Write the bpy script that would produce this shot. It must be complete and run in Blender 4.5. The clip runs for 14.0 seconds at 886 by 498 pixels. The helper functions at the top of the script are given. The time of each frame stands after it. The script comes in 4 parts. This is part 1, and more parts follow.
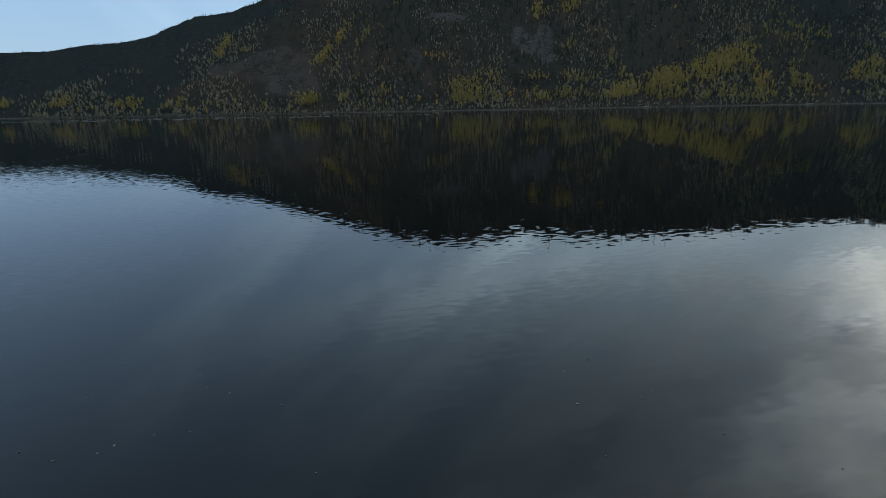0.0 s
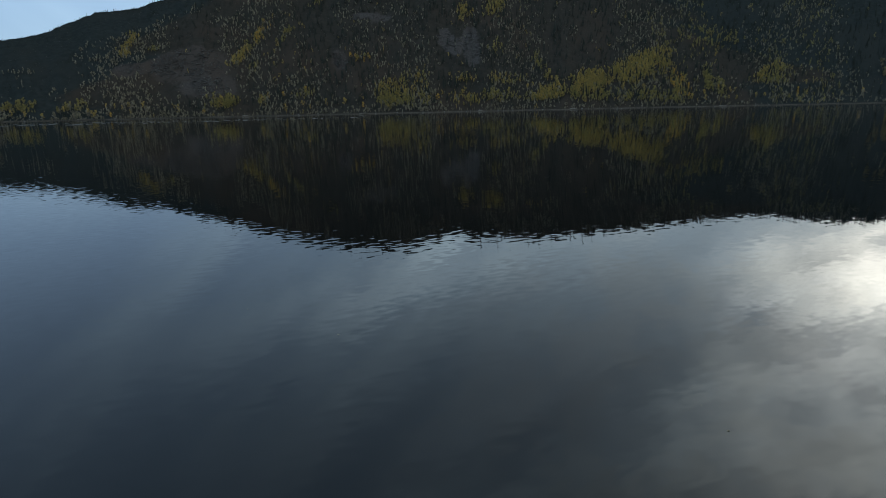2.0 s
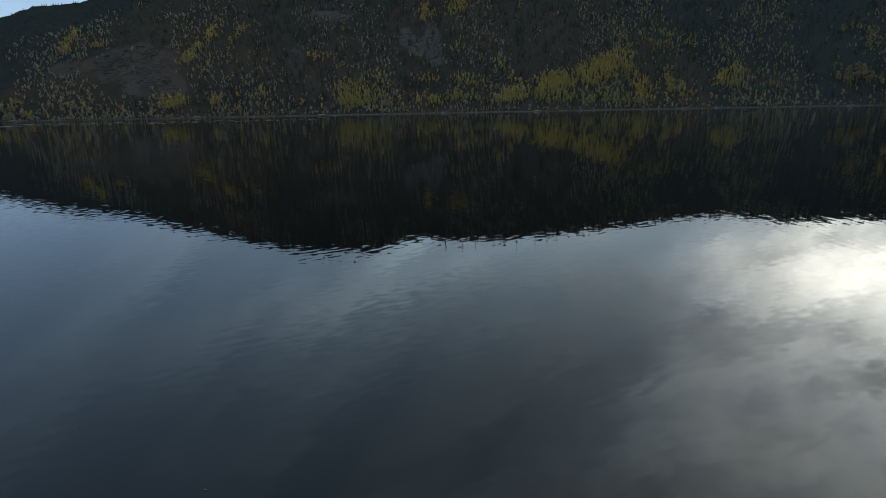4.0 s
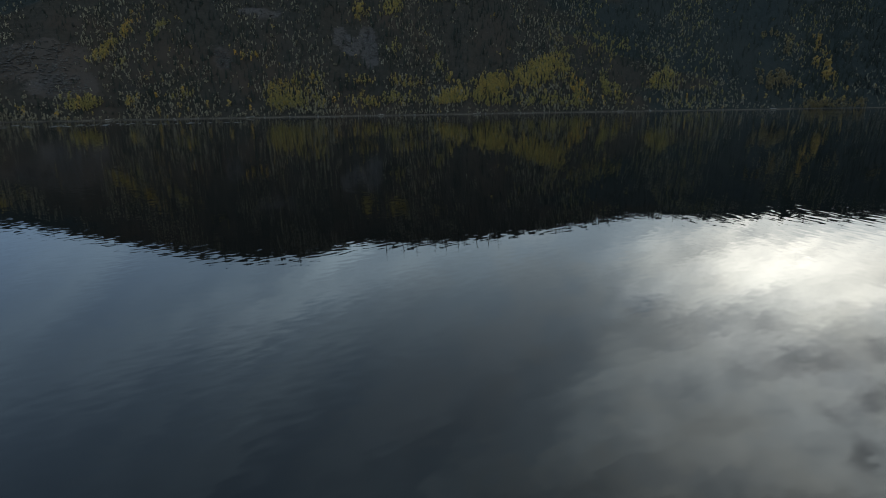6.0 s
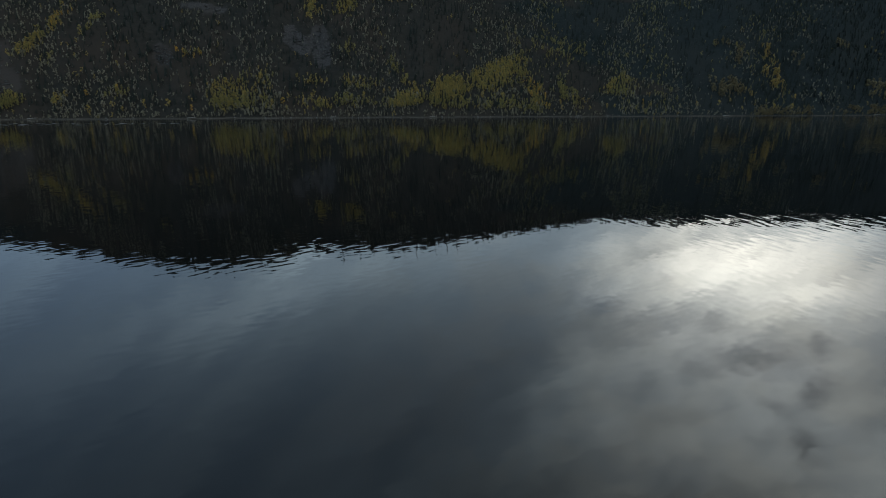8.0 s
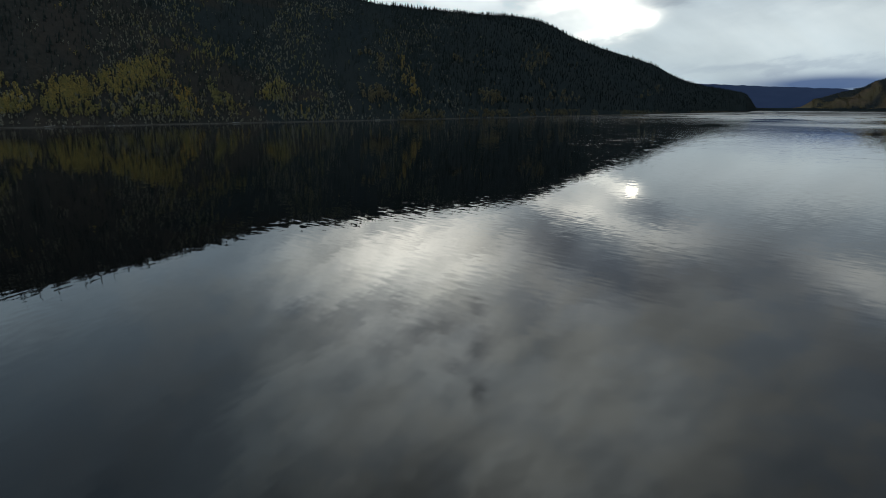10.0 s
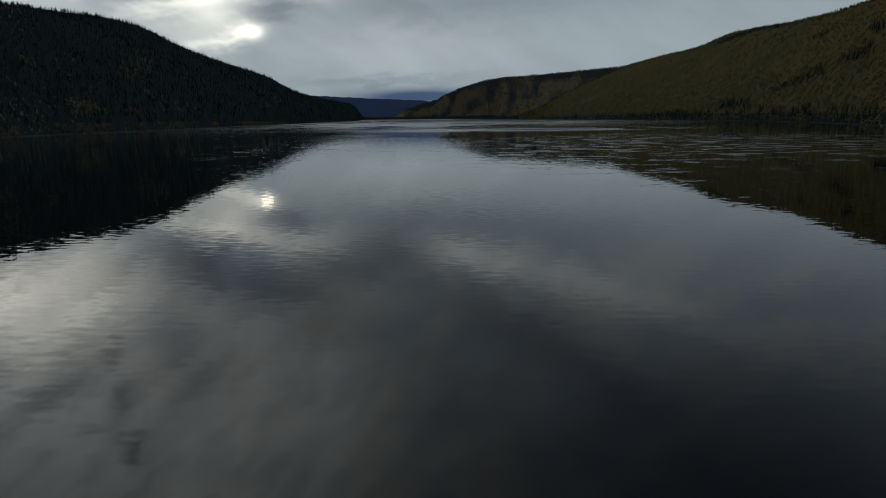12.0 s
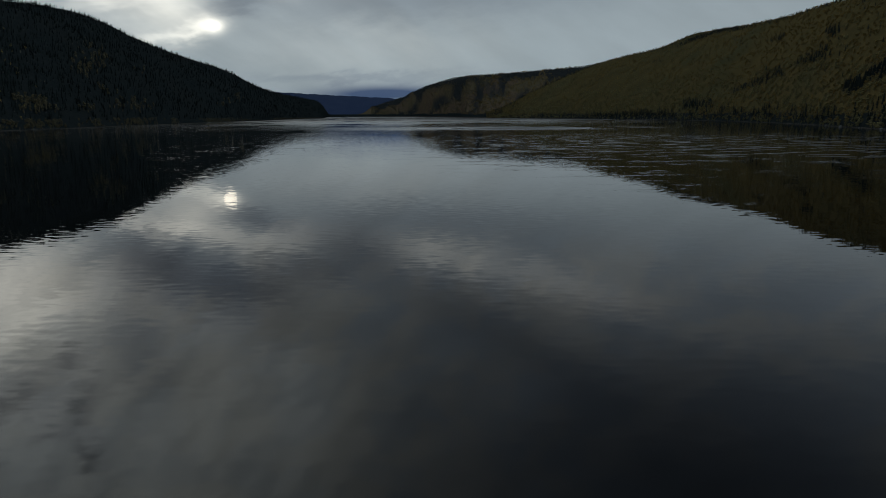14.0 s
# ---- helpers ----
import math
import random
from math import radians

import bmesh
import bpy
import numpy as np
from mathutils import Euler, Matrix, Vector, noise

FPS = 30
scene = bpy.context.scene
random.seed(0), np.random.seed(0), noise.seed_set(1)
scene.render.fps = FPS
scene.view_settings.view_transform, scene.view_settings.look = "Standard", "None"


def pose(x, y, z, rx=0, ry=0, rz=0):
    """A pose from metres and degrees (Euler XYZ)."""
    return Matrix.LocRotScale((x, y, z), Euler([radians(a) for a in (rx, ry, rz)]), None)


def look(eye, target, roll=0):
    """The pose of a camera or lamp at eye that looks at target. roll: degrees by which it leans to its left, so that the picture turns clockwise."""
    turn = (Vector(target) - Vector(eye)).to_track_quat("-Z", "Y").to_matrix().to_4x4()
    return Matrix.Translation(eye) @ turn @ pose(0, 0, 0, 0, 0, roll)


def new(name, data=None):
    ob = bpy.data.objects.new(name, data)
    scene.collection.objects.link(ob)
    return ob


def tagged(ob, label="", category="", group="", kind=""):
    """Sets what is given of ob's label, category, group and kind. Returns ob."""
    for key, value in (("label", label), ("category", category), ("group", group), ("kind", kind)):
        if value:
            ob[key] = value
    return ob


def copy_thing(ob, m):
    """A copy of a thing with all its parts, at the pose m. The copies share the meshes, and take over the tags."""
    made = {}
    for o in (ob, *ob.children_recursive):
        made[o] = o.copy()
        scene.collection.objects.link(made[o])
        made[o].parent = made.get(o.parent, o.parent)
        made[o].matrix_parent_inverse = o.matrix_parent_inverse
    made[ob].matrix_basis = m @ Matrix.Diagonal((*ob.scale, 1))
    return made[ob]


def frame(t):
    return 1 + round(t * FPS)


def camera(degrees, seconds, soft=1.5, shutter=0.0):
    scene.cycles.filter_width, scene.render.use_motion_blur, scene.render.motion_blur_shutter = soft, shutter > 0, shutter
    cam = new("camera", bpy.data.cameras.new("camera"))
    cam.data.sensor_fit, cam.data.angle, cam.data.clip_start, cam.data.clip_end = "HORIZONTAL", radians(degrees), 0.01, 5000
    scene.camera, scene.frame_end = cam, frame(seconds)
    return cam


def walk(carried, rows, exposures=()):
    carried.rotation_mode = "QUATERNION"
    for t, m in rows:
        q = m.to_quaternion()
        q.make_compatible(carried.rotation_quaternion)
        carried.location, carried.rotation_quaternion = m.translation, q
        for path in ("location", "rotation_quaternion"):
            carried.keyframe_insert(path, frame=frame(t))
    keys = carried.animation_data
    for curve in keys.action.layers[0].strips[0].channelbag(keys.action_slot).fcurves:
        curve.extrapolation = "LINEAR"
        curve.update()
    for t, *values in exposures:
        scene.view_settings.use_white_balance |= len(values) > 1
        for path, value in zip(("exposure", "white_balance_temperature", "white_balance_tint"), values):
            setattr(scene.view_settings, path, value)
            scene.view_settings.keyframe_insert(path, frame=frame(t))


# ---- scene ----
# ---------- camera and its flight
cam = camera(76.8, 14.0, soft=0.9)
PATH = [
    (0.0, 0.0, 0.0, 12.0, 74.49, 1.0, -0.28), (0.5, -0.1, 3.0, 11.95, 74.6, 0.91, -0.48), (1.0, 0.0, 5.7, 11.95, 74.62, 0.87, -0.75),
    (1.5, 0.25, 8.0, 12.0, 74.64, 0.9, -2.7), (2.0, 0.55, 10.4, 12.03, 74.58, 1.01, -7.45), (2.5, 1.0, 13.0, 12.1, 74.54, 1.04, -9.75),
    (3.0, 1.63, 15.7, 12.15, 74.55, 0.95, -10.68), (3.2, 1.9, 16.8, 12.15, 74.56, 0.92, -10.85), (4.2, 3.5, 22.5, 12.2, 74.63, 0.7, -11.1),
    (5.3, 5.3, 28.76, 12.2, 74.7, 0.52, -13.05), (5.5, 5.61, 30.0, 12.18, 74.72, 0.49, -14.04), (6.0, 6.41, 33.4, 12.0, 74.78, 0.45, -17.15),
    (6.5, 7.45, 36.89, 11.85, 74.88, 0.31, -19.24), (7.0, 8.93, 40.0, 11.75, 74.95, 0.14, -20.03), (7.2, 9.7, 41.2, 11.75, 74.95, 0.0, -20.23),
    (7.9, 12.8, 45.0, 11.9, 75.02, -0.3, -20.9), (8.6, 16.1, 48.2, 12.15, 75.1, -0.55, -24.5), (9.3, 19.39, 50.5, 12.3, 75.25, -0.67, -34.61),
    (9.5, 20.36, 51.1, 12.3, 75.37, -0.64, -39.77), (10.0, 22.86, 52.0, 12.2, 75.73, -0.29, -53.7), (10.5, 25.17, 52.6, 12.0, 76.14, 0.1, -69.51),
    (11.0, 27.5, 53.1, 11.75, 76.47, 0.39, -82.97), (11.5, 29.6, 53.7, 11.75, 76.6, 0.64, -87.37), (12.0, 31.36, 54.4, 11.8, 76.71, 0.67, -90.12),
    (12.5, 33.14, 55.2, 11.88, 76.72, 0.7, -92.7), (13.0, 35.02, 55.8, 11.98, 76.68, 0.65, -93.59), (13.5, 36.86, 56.55, 12.05, 76.58, 0.49, -93.68),
    (14.0, 38.73, 57.4, 12.07, 76.47, 0.27, -93.47)]
EXPOSURES = [(0.0, 0.15), (3.2, 0.1), (5.5, 0.08), (6.5, -0.04), (9.3, -0.28), (9.5, -0.35), (10.0, -0.52), (10.5, -0.68), (11.0, -0.84), (11.5, -1.08), (12.0, -1.28), (12.5, -1.33), (14.0, -1.33)]
walk(cam, [(row[0], pose(*row[1:])) for row in PATH], EXPOSURES)

# ---------- light: thin cloud, a low sun behind it
SUN_BEARING, SUN_HEIGHT = 72.5, 7.8
world = bpy.data.worlds.new("sky")
scene.world = world
world.use_nodes = True
wt = world.node_tree
wt.nodes.clear()


def link(tree, value, socket):
    if isinstance(value, bpy.types.NodeSocket):
        tree.links.new(value, socket)
    else:
        socket.default_value = value


def calc(tree, op, a, b=0.0, c=0.0):
    n = tree.nodes.new("ShaderNodeMath")
    n.operation = op
    for v, s in zip((a, b, c), n.inputs):
        link(tree, v, s)
    return n.outputs[0]


def ramp01(tree, v, lo, hi):
    n = tree.nodes.new("ShaderNodeMapRange")
    n.interpolation_type = "SMOOTHSTEP"
    for s, x in zip(n.inputs, (v, lo, hi, 0.0, 1.0)):
        link(tree, x, s)
    return n.outputs[0]


def mixed(tree, f, a, b):
    n = tree.nodes.new("ShaderNodeMix")
    n.data_type = "RGBA"
    link(tree, f, n.inputs[0]), link(tree, a, n.inputs[6]), link(tree, b, n.inputs[7])
    return n.outputs[2]


def noisy(tree, vector, scale, detail=3.0, rough=0.55):
    n = tree.nodes.new("ShaderNodeTexNoise")
    link(tree, vector, n.inputs["Vector"])
    n.inputs["Scale"].default_value, n.inputs["Detail"].default_value, n.inputs["Roughness"].default_value = scale, detail, rough
    return n.outputs


def rgb(r, g, b):
    return (r, g, b, 1.0)


way = wt.nodes.new("ShaderNodeTexCoord").outputs["Generated"]
sep = wt.nodes.new("ShaderNodeSeparateXYZ")
link(wt, way, sep.inputs[0])
az = calc(wt, "MULTIPLY", calc(wt, "ARCTAN2", sep.outputs[0], sep.outputs[1]), 180 / math.pi)
el = calc(wt, "MULTIPLY", calc(wt, "ARCSINE", sep.outputs[2]), 180 / math.pi)


def sky_noise(turn, sx, sy, scale, detail, off):
    """Noise over bearing and height in degrees, drawn out along a slanting direction."""
    c, s = math.cos(radians(turn)), math.sin(radians(turn))
    u = calc(wt, "ADD", calc(wt, "MULTIPLY", az, c / sx), calc(wt, "MULTIPLY", el, s / sx))
    v = calc(wt, "ADD", calc(wt, "MULTIPLY", az, -s / sy), calc(wt, "MULTIPLY", el, c / sy))
    p = wt.nodes.new("ShaderNodeCombineXYZ")
    link(wt, u, p.inputs[0]), link(wt, v, p.inputs[1]), link(wt, off, p.inputs[2])
    return noisy(wt, p.outputs[0], scale, detail)[0]


streak = sky_noise(-32, 40, 9, 1.0, 3, 0.0)
puff = sky_noise(-20, 12, 5, 1.0, 6, 4.3)
fine = sky_noise(-25, 9, 3.0, 1.0, 6, 9.1)
waz = calc(wt, "ADD", az, calc(wt, "MULTIPLY", calc(wt, "SUBTRACT", puff, 0.5), 14.0))
wel = calc(wt, "ADD", el, calc(wt, "MULTIPLY", calc(wt, "SUBTRACT", fine, 0.5), 9.0))

near_az = calc(wt, "ADD", az, calc(wt, "MULTIPLY", calc(wt, "SUBTRACT", fine, 0.5), 5.0))
near_el = calc(wt, "ADD", el, calc(wt, "MULTIPLY", calc(wt, "SUBTRACT", sky_noise(8, 3.0, 1.0, 1.0, 4, 2.7), 0.5), 2.2))


def cloud(a0, e0, sa, se, turn=0.0, warp=True):
    """A soft bank of cloud about a bearing and height."""
    c, s = math.cos(radians(turn)), math.sin(radians(turn))
    a = calc(wt, "SUBTRACT", waz if warp is True else near_az if warp else az, a0)
    e = calc(wt, "SUBTRACT", wel if warp is True else near_el if warp else el, e0)
    u = calc(wt, "ADD", calc(wt, "MULTIPLY", a, c / sa), calc(wt, "MULTIPLY", e, s / sa))
    v = calc(wt, "ADD", calc(wt, "MULTIPLY", a, -s / se), calc(wt, "MULTIPLY", e, c / se))
    q = calc(wt, "ADD", calc(wt, "MULTIPLY", u, u), calc(wt, "MULTIPLY", v, v))
    return calc(wt, "EXPONENT", calc(wt, "MULTIPLY", q, -1.0))


def total(parts):
    out = None
    for weight, g in parts:
        term = calc(wt, "MULTIPLY", g, weight)
        out = term if out is None else calc(wt, "ADD", out, term)
    return out


nishita = wt.nodes.new("ShaderNodeTexSky")
nishita.sky_type, nishita.sun_disc = "NISHITA", False
nishita.sun_elevation, nishita.sun_rotation = radians(SUN_HEIGHT), radians(SUN_BEARING)
nishita.air_density, nishita.dust_density, nishita.ozone_density = 1.0, 0.1, 3.0
blue = wt.nodes.new("ShaderNodeVectorMath")
blue.operation = "SCALE"
link(wt, nishita.outputs[0], blue.inputs[0])
blue.inputs["Scale"].default_value = 0.05

# bright banks: weight, then bearing, height, half-widths and tilt
glow = total([
    (3.3, cloud(50.5, 14.9, 9.5, 3.9, -4)), (1.5, cloud(50, 21, 10, 6, -10)), (1.3, cloud(51, 29, 13, 6, -10)), (1.9, cloud(67, 36, 11, 11, 10)), (0.15, cloud(85, 27, 8, 6, 15)), (0.25, cloud(76, 26.5, 7, 3.5, 25, 2)),
    (1.8, cloud(72.4, 7.7, 0.85, 0.62, 8, False)), (0.75, cloud(71.5, 7.9, 1.6, 0.9, 20, 2)), (0.22, cloud(85, 6.5, 12, 3, 0, 2)), (1.2, cloud(69.3, 7.0, 3.2, 0.55, 14, 2)), (1.45, cloud(65.8, 9.9, 4.0, 0.7, 12, 2)),
    (0.85, cloud(68.8, 8.4, 3.6, 1.9, 10, 2)), (0.8, cloud(70.8, 11.0, 5.5, 1.4, 24, 2)), (0.7, cloud(77.0, 12.0, 4.5, 1.3, -8, 2)),
    (0.45, cloud(70.5, 21.0, 7, 3.2, 30, 2)), (0.55, cloud(78, 32, 9, 8, 0)), (0.6, cloud(38, 34, 9, 8, 0)),
    (0.55, cloud(103, 16.2, 14, 1.9, 11, 2)), (0.4, cloud(93.5, 14.3, 5, 1.4, 14, 2)), (0.34, cloud(2, 18.8, 17, 2.6, -14)), (0.15, cloud(0, 24, 16, 4, -30))])
gloom = total([
    (0.38, cloud(64.6, 12.8, 3.4, 3.0, 35, 2)), (0.32, cloud(69.5, 15.6, 6, 2.2, 22, 2)), (0.15, cloud(62.8, 19.5, 2.2, 3.6, 0, 2)),
    (0.5, cloud(58.2, 28.6, 1.5, 1.1, 60, 2)), (0.46, cloud(58.0, 24.2, 1.3, 1.4, 20, 2)), (0.3, cloud(57.4, 20.4, 0.9, 0.9, 0, 2)), (0.42, cloud(52.3, 22.6, 3.0, 1.2, -8, 2)),
    (0.28, cloud(55.2, 26.0, 1.8, 0.8, 10, 2)), (0.22, cloud(49.5, 20.0, 2.4, 0.7, 0, 2)), (0.22, cloud(75, 16.8, 4, 1.5, 15, 2)),
    (0.22, cloud(47.5, 24.5, 2.4, 1.0, 10, 2)), (0.25, cloud(78, 14.8, 6, 1.4, 12, 2)), (0.32, cloud(85, 13.4, 4.5, 2.0, 15, 2)), (0.2, cloud(92, 10.5, 16, 2.2, 4, 2)), (0.3, cloud(75, 9.9, 4, 1.0, 18, 2)),
    (0.26, cloud(98, 21.2, 14, 2.4, 22, 2)), (0.68, cloud(124, 33, 25, 13, -5)), (0.2, cloud(5, 33, 40, 7, -15))])
veil = ramp01(wt, calc(wt, "ADD", calc(wt, "MULTIPLY", az, 0.012), calc(wt, "MULTIPLY", streak, 1.1)), 0.15, 0.85)
mottle = ramp01(wt, sky_noise(-12, 8, 5, 1.0, 7, 6.6), 0.40, 0.62)
mottle = calc(wt, "MULTIPLY", mottle, ramp01(wt, el, 8.0, 16.0))
slate = mixed(wt, mottle, rgb(0.66, 0.80, 0.92), rgb(0.88, 0.955, 0.95))
grey = mixed(wt, ramp01(wt, az, -10.0, 75.0), rgb(0.54, 0.76, 0.94), mixed(wt, ramp01(wt, el, 8.0, 16.0), rgb(0.735, 0.88, 0.955), slate))
texture = calc(wt, "ADD", 0.56, calc(wt, "MULTIPLY", calc(wt, "ADD", streak, calc(wt, "MULTIPLY", fine, 0.55)), 0.56))
shaded = calc(wt, "MULTIPLY", texture, calc(wt, "SUBTRACT", 1.0, calc(wt, "MINIMUM", gloom, 0.75)))
grey = mixed(wt, calc(wt, "MINIMUM", calc(wt, "MULTIPLY", gloom, 1.1), 0.8), grey, rgb(0.60, 0.755, 1.0))
grey_s = wt.nodes.new("ShaderNodeVectorMath")
grey_s.operation = "SCALE"
link(wt, grey, grey_s.inputs[0]), link(wt, shaded, grey_s.inputs["Scale"])
haze = mixed(wt, ramp01(wt, el, 8.0, 34.0), rgb(0.26, 0.38, 0.56), rgb(0.27, 0.40, 0.55))
clear_sky = wt.nodes.new("ShaderNodeVectorMath")
clear_sky.operation = "ADD"
link(wt, blue.outputs[0], clear_sky.inputs[0]), link(wt, haze, clear_sky.inputs[1])
base = mixed(wt, veil, clear_sky.outputs[0], grey_s.outputs[0])
bank = total([(1.2, cloud(87.5, 2.0, 6.5, 0.75, 1, False)), (0.28, cloud(85, 3.5, 9, 0.4, 2, 2))])
base = mixed(wt, calc(wt, "MINIMUM", bank, 0.97), base, rgb(0.10, 0.18, 0.37))
glow_c = wt.nodes.new("ShaderNodeVectorMath")
glow_c.operation = "SCALE"
warm_glow = mixed(wt, ramp01(wt, el, 11.0, 27.0), rgb(1.0, 0.935, 0.78), rgb(0.93, 0.985, 0.93))
link(wt, mixed(wt, ramp01(wt, az, 22.0, 46.0), rgb(0.78, 0.96, 1.0), warm_glow), glow_c.inputs[0])
crisp = ramp01(wt, sky_noise(-30, 6, 2.6, 1.0, 7, 3.3), 0.3, 0.7)
lumps = calc(wt, "ADD", calc(wt, "MULTIPLY", puff, 1.0), calc(wt, "MULTIPLY", crisp, 0.42))
break_up = calc(wt, "MULTIPLY", calc(wt, "ADD", 0.30, lumps), calc(wt, "SUBTRACT", 1.0, calc(wt, "MINIMUM", gloom, 0.7)))
link(wt, calc(wt, "MULTIPLY", glow, break_up), glow_c.inputs["Scale"])
summed = wt.nodes.new("ShaderNodeVectorMath")
summed.operation = "ADD"
link(wt, base, summed.inputs[0]), link(wt, glow_c.outputs[0], summed.inputs[1])
# unseen sky across from the sun, brightened to fill the shaded hillside
facing = calc(wt, "ADD", calc(wt, "MULTIPLY", sep.outputs[0], -0.766), calc(wt, "MULTIPLY", sep.outputs[1], -0.643))
unseen_fill = mixed(wt, ramp01(wt, facing, 0.25, 0.85), rgb(1, 1, 1), rgb(2.35, 2.2, 1.95))
lit = wt.nodes.new("ShaderNodeVectorMath")
lit.operation = "MULTIPLY"
link(wt, summed.outputs[0], lit.inputs[0]), link(wt, unseen_fill, lit.inputs[1])
bg = wt.nodes.new("ShaderNodeBackground")
link(wt, lit.outputs[0], bg.inputs[0])
bg.inputs[1].default_value = 1.0
wo = wt.nodes.new("ShaderNodeOutputWorld")
link(wt, bg.outputs[0], wo.inputs[0])

sun = new("sun", bpy.data.lights.new("sun", "SUN"))
sun.data.energy, sun.data.angle, sun.data.color = 0.0008, radians(1.2), (1.0, 0.86, 0.66)
sa, se = radians(SUN_BEARING), radians(SUN_HEIGHT)
sun.matrix_world = look((0, 0, 0), (-math.sin(sa) * math.cos(se), -math.cos(sa) * math.cos(se), -math.sin(se)))


# ---------- materials
def material(name, rough=0.9, gloss=0.0):
    m = bpy.data.materials.new(name)
    m.use_nodes = True
    b = m.node_tree.nodes["Principled BSDF"]
    b.inputs["Roughness"].default_value = rough
    b.inputs["Specular IOR Level"].default_value = gloss
    return m, m.node_tree, b


def place(tree):
    return tree.nodes.new("ShaderNodeTexCoord").outputs["Object"]


def ground_material(name, dark, light, patch, scale, bump=0.6):
    m, t, b = material(name, 0.95)
    p = place(t)
    big, small = noisy(t, p, scale, 5, 0.6)[0], noisy(t, p, scale * 14, 4, 0.65)[0]
    c = mixed(t, ramp01(t, small, 0.35, 0.7), rgb(*dark), rgb(*light))
    c = mixed(t, ramp01(t, big, 0.5, 0.68), c, rgb(*patch))
    link(t, c, b.inputs["Base Color"])
    n = t.nodes.new("ShaderNodeBump")
    n.inputs["Strength"].default_value, n.inputs["Distance"].default_value = bump, 0.8
    link(t, small, n.inputs["Height"])
    link(t, n.outputs[0], b.inputs["Normal"])
    return m


def leaf_material(name, a, b_, c_, rough=0.75, see_through=0.3):
    """Foliage whose clumps differ from one another."""
    m, t, b = material(name, rough)
    isl = t.nodes.new("ShaderNodeNewGeometry").outputs["Random Per Island"]
    obj = t.nodes.new("ShaderNodeObjectInfo").outputs["Random"]
    r = calc(t, "FRACT", calc(t, "ADD", isl, obj))
    grain = noisy(t, place(t), 1.7, 3)[0]
    col = mixed(t, r, rgb(*a), rgb(*b_))
    col = mixed(t, ramp01(t, calc(t, "ADD", calc(t, "MULTIPLY", r, 0.4), grain), 0.55, 0.95), col, rgb(*c_))
    link(t, col, b.inputs["Base Color"])
    thin, both = t.nodes.new("ShaderNodeBsdfTranslucent"), t.nodes.new("ShaderNodeMixShader")
    link(t, col, thin.inputs["Color"])
    both.inputs[0].default_value = see_through
    link(t, b.outputs[0], both.inputs[1]), link(t, thin.outputs[0], both.inputs[2])
    link(t, both.outputs[0], t.nodes["Material Output"].inputs["Surface"])
    return m


def simple_material(name, a, b_, scale, rough=0.85):
    m, t, b = material(name, rough)
    link(t, mixed(t, ramp01(t, noisy(t, place(t), scale, 4, 0.6)[0], 0.3, 0.7), rgb(*a), rgb(*b_)), b.inputs["Base Color"])
    return m


def slope_material():
    """Forest floor, with heath lightened in its colour and broken stone where the ground's cover says so."""
    m, t, b = material("forest_slope", 0.95)
    p = place(t)
    big, small = noisy(t, p, 0.013, 5, 0.6)[0], noisy(t, p, 0.28, 4, 0.65)[0]
    rubble = noisy(t, p, 0.75, 3, 0.7)[0]

    def cover(name, ragged):
        n = t.nodes.new("ShaderNodeAttribute")
        n.attribute_name = name
        v = calc(t, "ADD", n.outputs["Fac"], calc(t, "MULTIPLY", calc(t, "SUBTRACT", small, 0.5), ragged))
        return ramp01(t, v, 0.35, 0.65)

    def ground_of(dark, light, patch):
        c = mixed(t, ramp01(t, small, 0.35, 0.7), rgb(*dark), rgb(*light))
        return mixed(t, ramp01(t, big, 0.46, 0.66), c, rgb(*patch))

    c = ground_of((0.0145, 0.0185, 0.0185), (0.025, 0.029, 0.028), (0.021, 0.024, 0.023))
    # browner middle of the slope, its greater brightness painted into the colour
    c = mixed(t, cover("lit_heath", 0.5), c, ground_of((0.0215, 0.0205, 0.018), (0.034, 0.031, 0.026), (0.034, 0.028, 0.023)))
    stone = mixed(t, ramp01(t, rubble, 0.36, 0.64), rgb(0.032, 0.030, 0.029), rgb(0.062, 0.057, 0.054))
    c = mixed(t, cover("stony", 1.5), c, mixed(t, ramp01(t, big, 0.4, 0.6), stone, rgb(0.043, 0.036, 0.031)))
    link(t, c, b.inputs["Base Color"])
    n = t.nodes.new("ShaderNodeBump")
    n.inputs["Strength"].default_value, n.inputs["Distance"].default_value = 0.7, 0.9
    link(t, calc(t, "ADD", small, calc(t, "MULTIPLY", rubble, 0.4)), n.inputs["Height"])
    link(t, n.outputs[0], b.inputs["Normal"])
    return m


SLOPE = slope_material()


def shoulder_material():
    """Tawny spurs with dark spruce gullies between them."""
    m, t, b = material("spurred_slope", 0.95)
    p = place(t)
    big, small = noisy(t, p, 0.006, 4, 0.6)[0], noisy(t, p, 0.09, 4, 0.65)[0]
    n = t.nodes.new("ShaderNodeAttribute")
    n.attribute_name = "wooded"
    tawny = mixed(t, ramp01(t, big, 0.4, 0.6), rgb(0.150, 0.092, 0.060), rgb(0.135, 0.100, 0.050))
    tawny = mixed(t, ramp01(t, small, 0.3, 0.7), rgb(0.070, 0.054, 0.036), tawny)
    v = calc(t, "ADD", n.outputs["Fac"], calc(t, "MULTIPLY", calc(t, "SUBTRACT", small, 0.5), 0.7))
    link(t, mixed(t, ramp01(t, v, 0.3, 0.7), tawny, rgb(0.030, 0.031, 0.030)), b.inputs["Base Color"])
    return m


